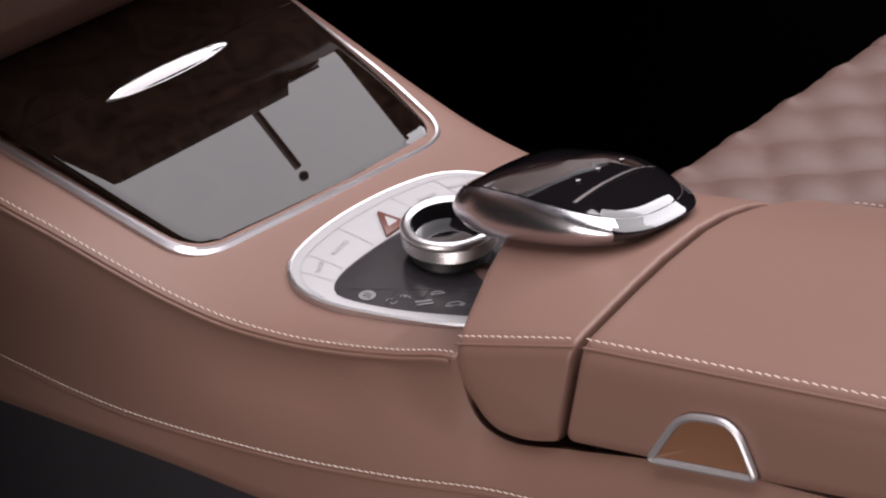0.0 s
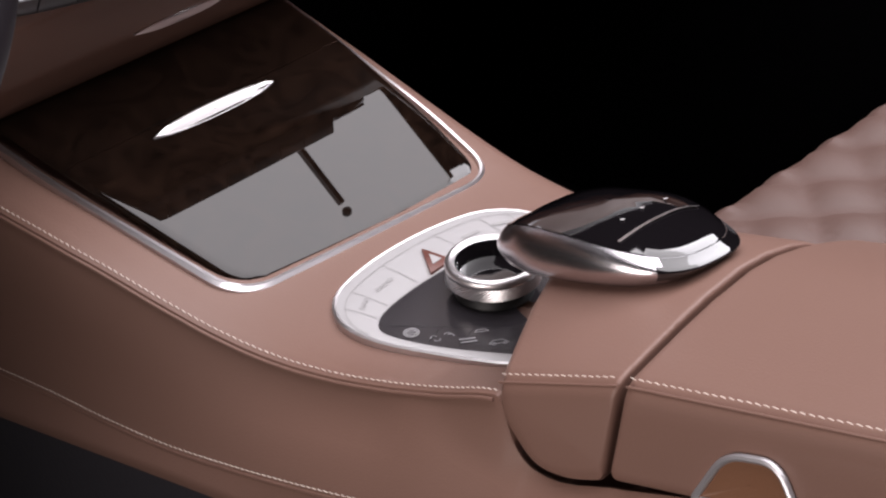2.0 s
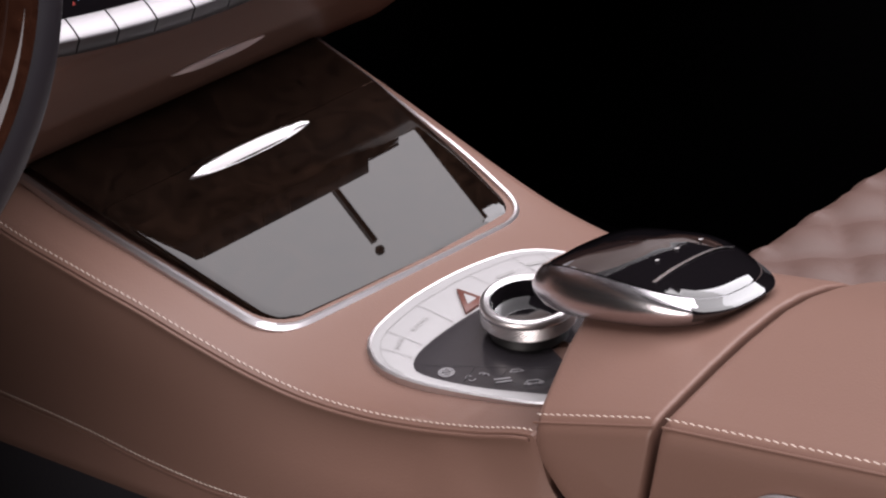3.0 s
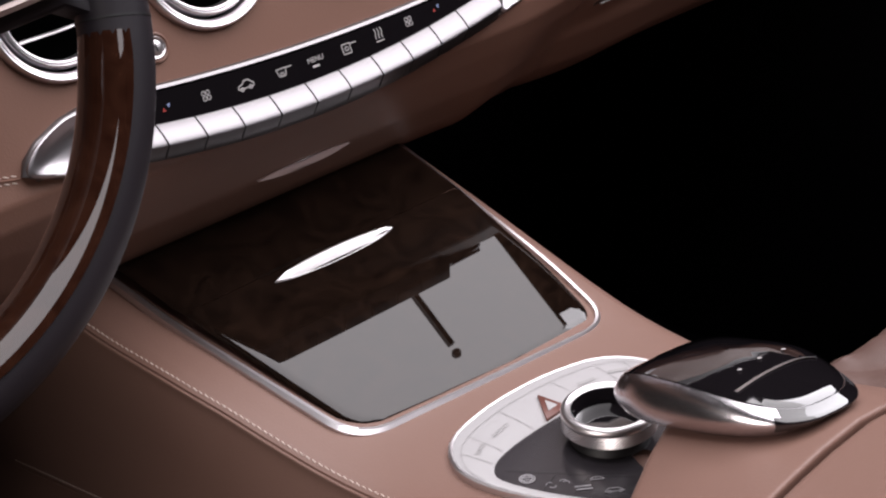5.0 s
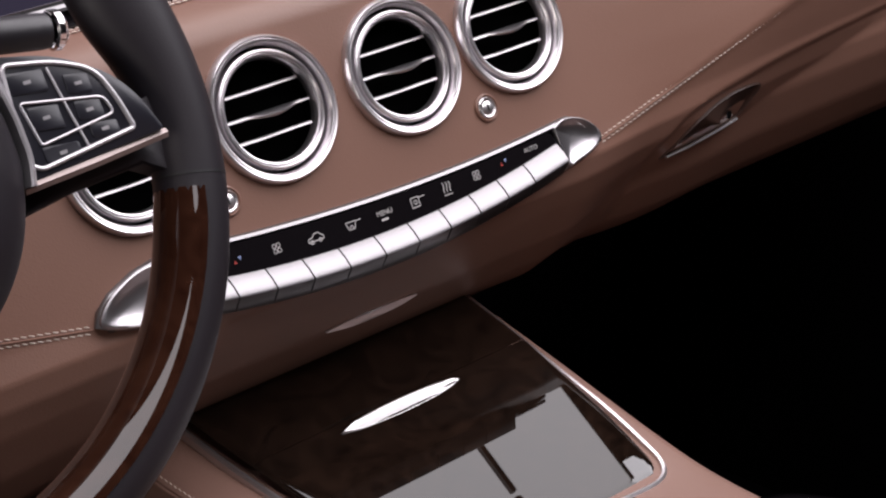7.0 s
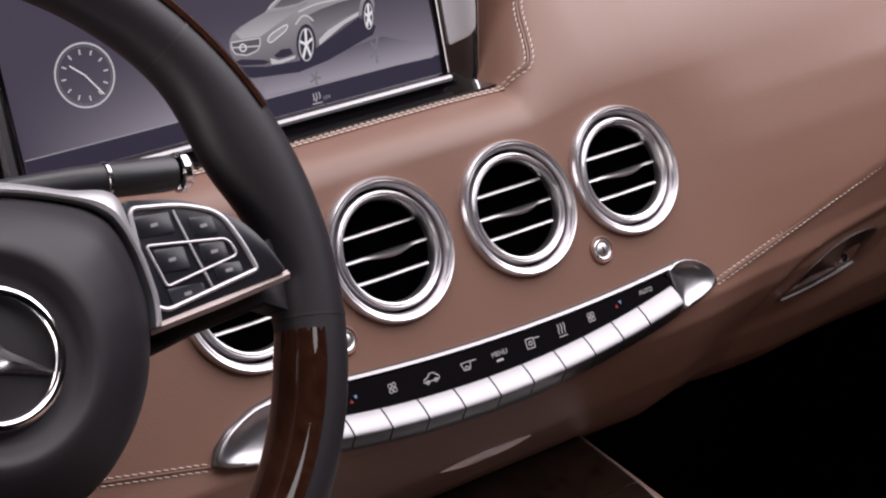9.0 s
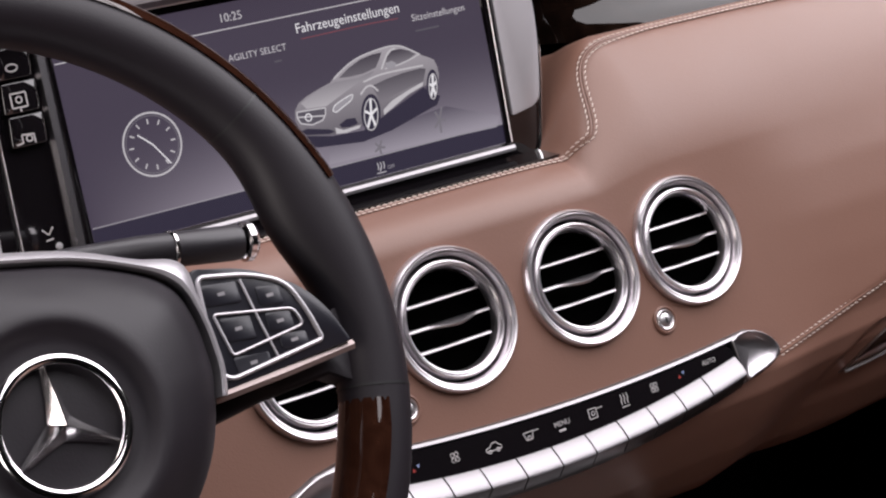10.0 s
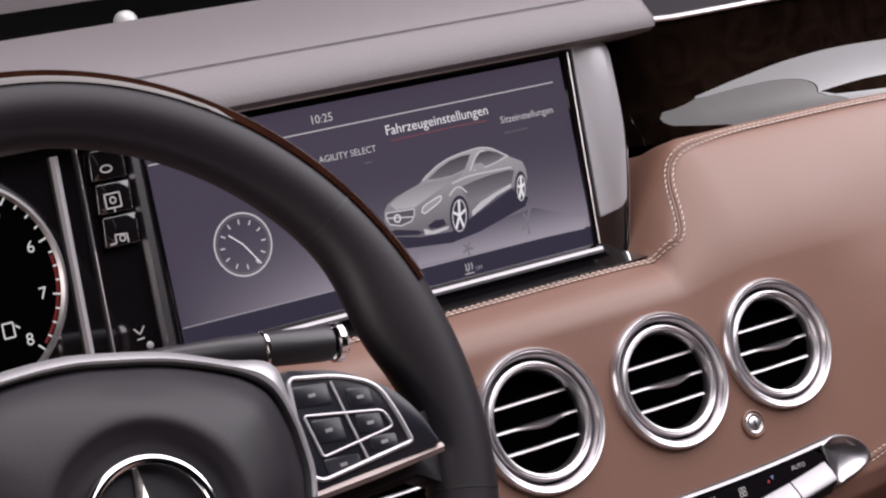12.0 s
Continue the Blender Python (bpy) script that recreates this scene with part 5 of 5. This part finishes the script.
part("key_dot", moved(lathe([(0.0022, 0), (0.0016, 0.001), (0.0001, 0.0012)], 14), pose(-0.1665, -0.0520, -0.0035)), SILVER, cluster)
GX, GY, GR = -0.2676, 0.0008, 0.0600
part("dial_ring", moved(lathe([(GR + 0.0014, -0.0006), (GR + 0.0010, 0.0028), (GR - 0.0006, 0.0030), (GR - 0.0022, 0.0006)], 72), pose(GX, GY, -0.0035)), SATIN, cluster, "chrome dial ring")
part("dial_face", moved(lathe([(GR - 0.002, 0.0004), (0.001, 0.0005)], 60), pose(GX, GY, -0.0035)), VOID, cluster, "black dial face")
ZG = -0.0026
DIAL = glow("dial white", (0.6, 0.58, 0.58))
DIAL_RED = glow("dial red", (0.11, 0.008, 0.007))


def dial_angle(v):
    return radians(19 - (v - 6) * 32)


for v in (3, 4, 5, 6, 7, 8):
    a = dial_angle(v)
    writing(str(v), 0.0095, pose(GX + 0.0475 * math.cos(a), GY + 0.0475 * math.sin(a), ZG), DIAL, cluster)
for v in range(10, 33):
    c_, s_ = math.cos(dial_angle(v / 4)), math.sin(dial_angle(v / 4))
    part("dial_mark", strokes([[(GX + r0 * c_, GY + r0 * s_) for r0 in ((0.0530 if v % 4 == 0 else 0.0552), 0.0575)]], 0.0010, ZG, SC), DIAL, cluster)
part("red_zone", strokes([[(GX + 0.0560 * math.cos(dial_angle(6.3 + 1.6 * k / 10)), GY + 0.0560 * math.sin(dial_angle(6.3 + 1.6 * k / 10))) for k in range(11)]], 0.0018, ZG - 0.0002, SC), DIAL_RED, cluster)
part("fuel_icon", strokes([[(GX + 0.020, GY - 0.030), (GX + 0.026, GY - 0.030), (GX + 0.026, GY - 0.022), (GX + 0.020, GY - 0.022), (GX + 0.020, GY - 0.030)], [(GX + 0.027, GY - 0.024), (GX + 0.0295, GY - 0.026)]], 0.0009, ZG, SC), DIAL, cluster)

# ---- dash hood and passenger trim ----
def hood_section(x):
    e = blend(x, 0.125, 0.172)
    sec = [(0.150, 1.020), (0.122, 1.0265), (0.1165, 1.0300), (0.1175, 1.0360), (0.1300, 1.0480), (0.160, 1.0610), (0.21, 1.0700), (0.27, 1.0720), (0.31, 1.068), (0.33, 1.05), (0.34, 1.00)]
    return [(x - 0.004 * e * i, y + 0.06 * e * (1 if i < 6 else 0.4), 1.028 + (z - 1.028) * (1 - 0.75 * e ** 2)) for i, (y, z) in enumerate(sec)]


hood = thing("dash_hood", "grey leather hood over the instruments and screen", "dashboard")
part("cover", loft([hood_section(x) for x in [-0.66 + 0.03 * i for i in range(26)] + [0.125 + 0.004 * i for i in range(13)]]), GREY_LEATHER, hood)
hseam = [(x, 0.1385, 1.0528) for x in [-0.6 + 0.03 * i for i in range(24)]]
part("welt", sweep(hseam, ring_section(0.0005, 6)), GREY_LEATHER, hood)
trim = thing("wood_trim", "glossy dark wood trim band with a chrome upper edge on the passenger dash", "wood trim")


def trim_section(x):
    drop = 0.02 * max(0, (x - 0.25) / 0.3) ** 2
    e = 0.055 * blend(0.185 - x, 0.0, 0.10)
    g = 0.10 + 0.90 * blend(x, 0.07, 0.34)
    sec = smooth_line([(0.112, 0.942, 0), (0.122, 0.953, 0), (0.137, 0.962, 0), (0.149, 0.973, 0), (0.157, 0.988, 0), (0.161, 1.006, 0), (0.162, 1.0255, 0)], 19)
    return [(x, 0.162 - (0.162 - p[0]) * g + e, p[1] - drop * (1 - 0.2 * i / 18)) for i, p in enumerate(sec)]


part("band", loft([trim_section(x) for x in [0.10 + 0.01 * i for i in range(61)]]), WOOD, trim, "glossy dark burl wood")
part("edge_strip", sweep([Vector(trim_section(x)[-1]) + Vector((0, -0.001, 0.001)) for x in [0.12 + 0.02 * i for i in range(30)]], ring_section(0.0020, 8)), SATIN, trim, "satin chrome edge")
part("shelf", loft([[tuple(Vector(trim_section(x)[-1]) + Vector((0, dy, dz))) for dy, dz in ((0.0, 0.001), (0.02, 0.006), (0.10, 0.012), (0.19, 0.0))] for x in [0.09 + 0.02 * i for i in range(32)]]), DARK_LEATHER, trim, "dark upper dash")
top = finish("dash_shelf", box_mesh(-0.74, 0.74, 0.335, 0.70, 0.98, 1.0), BLACK, smooth=False)
tagged(top, "black dash shelf below the windscreen", "dashboard", kind="structure")
sensor = thing("light_sensor", "small pale dome sensor on the dash shelf", "sensor", at=Matrix.Translation((-0.1424, 0.345, 1.0600)))
part("dome", lathe([(0.0088, -0.060), (0.0088, 0.001), (0.0085, 0.004), (0.0076, 0.007), (0.0060, 0.0095), (0.0036, 0.0112), (0.0001, 0.0118)], 32), SILVER, sensor)
sill = finish("windscreen_sill", box_mesh(-0.74, 0.74, 0.62, 0.70, 1.058, 1.19), GREY_LEATHER, smooth=False)
under = finish("sill_base", box_mesh(-0.74, 0.74, 0.66, 0.70, 1.0, 1.058), BLACK, smooth=False)
tagged(under, "black base of the windscreen lining", "trim", kind="structure")
tagged(sill, "grey lining at the foot of the windscreen", "trim", kind="structure")

# ---- steering wheel ----
WHEEL = basis((-0.383, -0.116, 0.908), (1, 0.0, 0), (0, 0.3907, 0.9205))
wheel = thing("steering_wheel", "three-spoke steering wheel in dark leather with burl wood segments", "steering wheel", at=WHEEL)
RR = 0.1775


def rim_arc(a0, a1, section, n=80, r=RR, dz=0.0):
    pts_ = [Vector((r * math.cos(radians(a0 + (a1 - a0) * i / n)), r * math.sin(radians(a0 + (a1 - a0) * i / n)), dz)) for i in range(n + 1)]
    return sweep(pts_, section, up=(0, 0, 1))


def rim_section(r, lo=0, hi=360, n=18):
    return [(r * 0.98 * math.cos(radians(lo + (hi - lo) * i / n)), r * 1.08 * math.sin(radians(lo + (hi - lo) * i / n))) for i in range(n + (0 if hi - lo == 360 else 1))]


def grip_section(s):
    """The rim swells inwards where the thumbs rest."""
    a = -200 + 360 * s
    k = 1 + 0.55 * (math.exp(-((a - 15) / 11) ** 2) + math.exp(-((a - 165) / 11) ** 2) + math.exp(-((a + 195) / 11) ** 2))
    return [(u * (k if u < 0 else 1.14), v) for u, v in rim_section(0.0165)]


part("rim", rim_arc(-200, 160, grip_section, 180), DARK_LEATHER, wheel, "dark leather rim")
# wood on the lower part: front and inner side; side is outward for a path that runs anticlockwise
wood_low = rim_section(0.0176, 92, 240, 14)
part("wood_segment", rim_arc(-158, -16, lambda s: [(u * (0.93 + 0.07 * min(1, s / 0.03, (1 - s) / 0.03)), v * (0.93 + 0.07 * min(1, s / 0.03, (1 - s) / 0.03))) for u, v in wood_low], 90), WHEEL_WOOD, wheel, "glossy red-brown burl wood segment")
part("wood_segment", rim_arc(18, 162, [(u * 1.14, v) for u, v in rim_section(0.0172, -32, 62, 10)], 84), WHEEL_WOOD, wheel, "glossy burl wood upper segment")
for a in (34, 146, -14, -160):
    part("rim_seam", rim_arc(a, a + 0.35, [(u * (1.14 if u > 0 else 1.02), v) for u, v in rim_section(0.01675)], 2), BLACK, wheel)
AB = [(-0.088, 0.028), (-0.075, 0.046), (-0.045, 0.0555), (-0.010, 0.0568), (0.0147, 0.0532), (0.0394, 0.0475), (0.0636, 0.0378), (0.0750, 0.0302), (0.0808, 0.0222), (0.0840, 0.0097), (0.0849, -0.0037), (0.0836, -0.019), (0.0735, -0.046), (0.0560, -0.068), (0.032, -0.084), (0.0, -0.091), (-0.032, -0.084), (-0.056, -0.068), (-0.0735, -0.046), (-0.084, -0.015)]
ab = [Vector((p[0], p[1])) for p in smooth_line([(x, y, 0) for x, y in AB] + [(*AB[0], 0)], 81)[:-1]]
abc = Vector((0, -0.018))
emb = Vector((0.0, -0.0175))
bag = [[(abc.x + (p.x - abc.x) * k, abc.y + (p.y - abc.y) * k, h) for p in ab] for k, h in ((1.0, 0.005), (1.0, 0.022), (0.985, 0.029), (0.95, 0.0345), (0.87, 0.0425), (0.77, 0.0500))]
for r, h in ((0.0500, 0.0560), (0.0450, 0.0580), (0.0415, 0.0572), (0.0385, 0.0545), (0.0340, 0.0535), (0.0170, 0.0545), (0.0005, 0.0548)):
    bag.append([(emb.x + r * (p - emb).normalized().x, emb.y + r * (p - emb).normalized().y, h) for p in ab])
part("airbag", loft(bag, closed=True), DARK_LEATHER, wheel, "dark leather airbag cover")
rows = []
for i in range(0, 46):
    p = ab[i]
    q = (p - abc).normalized()
    wide = 0.0068 + 0.0070 * math.exp(-((p.x - 0.076) / 0.010) ** 2 - ((p.y - 0.031) / 0.012) ** 2)
    rows.append([(p.x + q.x * f * wide, p.y + q.y * f * wide, h) for f, h in ((0.0, 0.010), (0.0, 0.0300), (0.08, 0.0330), (0.25, 0.0335), (0.6, 0.0310), (0.95, 0.0250), (1.0, 0.0230), (1.0, 0.010))])
part("airbag_trim", loft(rows), SOFT_METAL, wheel, "satin metal trim")
part("hub_core", loft([[(p.x * k, p.y * k, h) for p in ab] for k, h in ((0.9, 0.01), (0.85, -0.03), (0.6, -0.07))], closed=True, caps=True), BLACK, wheel)
part("column", moved(lathe([(0.045, 0.0), (0.05, 0.30)], 28), pose(0, 0, -0.32)), BLACK, wheel, "steering column shroud")
# emblem: a plain ring and three arms
EM = pose(0, -0.0175, 0.0550)
part("emblem_ring", moved(sweep([Vector((0.0275 * math.cos(a), 0.0275 * math.sin(a), 0.003)) for a in [2 * math.pi * i / 60 for i in range(60)]], ring_section(0.0026, 10), closed=True), EM), CHROME, wheel, "chrome ring")
for a in (90, 210, 330):
    d = Vector((math.cos(radians(a)), math.sin(radians(a)), 0))
    s_ = Vector((-d.y, d.x, 0))
    bm = loft([[d * r + s_ * w + Vector((0, 0, 0.001)), d * r + Vector((0, 0, 0.001 + h)), d * r - s_ * w + Vector((0, 0, 0.001))] for r, w, h in ((0.0, 0.0060, 0.0062), (0.008, 0.0040, 0.0052), (0.0265, 0.0009, 0.0022))], closed=True, caps=True)
    part("emblem_arm", moved(bm, EM), CHROME, wheel, "chrome arm")
KEY = material("blue-black key", (0.012, 0.012, 0.018), 0.38)
for side in (1, -1):
    mir = Matrix.Diagonal((side, 1, 1, 1))
    spoke = [Vector(p) for p in ((0.070, 0.036), (0.098, 0.030), (0.124, 0.020), (0.142, 0.004), (0.158, -0.002), (0.171, 0.000), (0.172, -0.046), (0.162, -0.038), (0.150, -0.0305), (0.110, -0.0330), (0.074, -0.0380))]
    part("spoke", moved(slab(spoke, -0.010, 0.0085, 0.003), mir), DARK_LEATHER, wheel, "dark leather spoke")
    base2 = outline([Vector(p) for p in ((0.0900, 0.0330), (0.1180, 0.0270), (0.1410, 0.0125), (0.1510, -0.0010), (0.1575, -0.0185), (0.0850, -0.0235))], [0.004, 0.012, 0.010, 0.01, 0.002, 0.003], 5)
    part("key_plate", moved(slab(base2, 0.004, 0.0235, 0.0006), mir), KEY, wheel, "blue-black key plate")
    part("lower_blade", moved(sweep([Vector((0.083, -0.0255, 0.022)), Vector((0.120, -0.0235, 0.022)), Vector((0.159, -0.0205, 0.020))], [(-0.0022, -0.004), (-0.0022, 0.001), (0.0, 0.0024), (0.0022, 0.001), (0.0022, -0.004)], up=(0, 0, 1)), mir), SPOKE_METAL, wheel, "smoked metal lower blade")
    kf = outline([Vector(p) for p in ((0.0920, 0.0285), (0.1165, 0.0240), (0.1340, 0.0160), (0.1400, 0.0), (0.1430, -0.0140), (0.0935, -0.0195), (0.0880, -0.0144))], [0.004, 0.008, 0.008, 0.008, 0.002, 0.004, 0.003], 5)
    part("key_frame", moved(sweep([Vector((p.x, p.y, 0.0238)) for p in kf], ring_section(0.0012, 8), closed=True), mir), SOFT_METAL, wheel, "satin key frame")
    part("key_divider", moved(sweep([Vector((0.1120, 0.0225, 0.0240)), Vector((0.1155, 0.0, 0.0242)), Vector((0.1190, -0.0175, 0.0240))], ring_section(0.0007, 6)), mir), SOFT_METAL, wheel)
    rocker = outline([Vector(p) for p in ((0.0940, 0.0105), (0.1330, 0.0035), (0.1360, -0.0050), (0.0975, -0.0095))], [0.002, 0.003, 0.003, 0.002], 4)
    part("rocker_frame", moved(sweep([Vector((p.x, p.y, 0.0242)) for p in rocker], ring_section(0.0007, 8), closed=True), mir), SOFT_METAL, wheel)
    for kx, ky, kw, kh in ((0.1010, 0.0185, 0.009, 0.0050), (0.1240, 0.0120, 0.006, 0.0045), (0.1040, 0.0015, 0.0075, 0.0055), (0.1250, -0.0005, 0.0065, 0.0045), (0.1060, -0.0150, 0.009, 0.0038), (0.1290, -0.0105, 0.007, 0.0035)):
        key = outline([Vector((kx - kw, ky - kh + 0.001)), Vector((kx + kw, ky - kh - 0.001)), Vector((kx + kw, ky + kh - 0.001)), Vector((kx - kw, ky + kh + 0.001))], 0.0015, 3)
        part("key", moved(slab(key, 0.0232, 0.0241, 0.0004), mir), KEY, wheel, "dark blue-black key")
        part("key_mark", moved(strokes([[(kx - 0.0018, ky), (kx + 0.0018, ky)]], 0.0016, 0.0244, Matrix()), mir), GREY, wheel)

# stalk behind the wheel
STALK = grain(material("dark grey plastic", (0.030, 0.027, 0.032), 0.4), 900, 0.05, 0.0002, 0.1)
stalk = thing("column_stalk", "dark stalk with chrome rings behind the steering wheel", "stalk")
A, B = Vector((-0.335, -0.035, 0.9425)), Vector((-0.2120, -0.035, 0.9250))
d = (B - A).normalized()
SM = Matrix.Translation(A) @ d.to_track_quat("Z", "Y").to_matrix().to_4x4()
L = (B - A).length
part("arm", moved(lathe([(0.005, 0), (0.0068, 0.03), (0.0086, 0.06), (0.0092, L - 0.012), (0.0088, L - 0.008)], 24), SM), STALK, stalk)
part("ring", moved(lathe([(0.0090, L - 0.047), (0.0097, L - 0.0465), (0.0097, L - 0.0450), (0.0090, L - 0.0445)], 24), SM), CHROME, stalk)
part("tip", moved(lathe([(0.0088, L - 0.006), (0.0103, L - 0.0052), (0.0104, L - 0.002), (0.0088, L), (0.0001, L + 0.001)], 24), SM), CHROME, stalk, "chrome tip")

# dark rail below the overhead softbox
rail = thing("lamp_rail", "dark metal rail hanging below the overhead softbox", "rail")
part("bar", box_mesh(1.369, 1.380, 0.455, 1.075, 2.55, 2.562), BLACK, rail)
part("end_knob", moved(lathe([(0.0001, 0.013), (0.007, 0.008), (0.010, 0.0), (0.007, -0.008), (0.0001, -0.013)], 16), Matrix.Translation((1.375, 0.437, 2.56))), BLACK, rail)
part("hanger", box_mesh(1.369, 1.380, 1.045, 1.065, 2.575, 3.4), BLACK, rail)
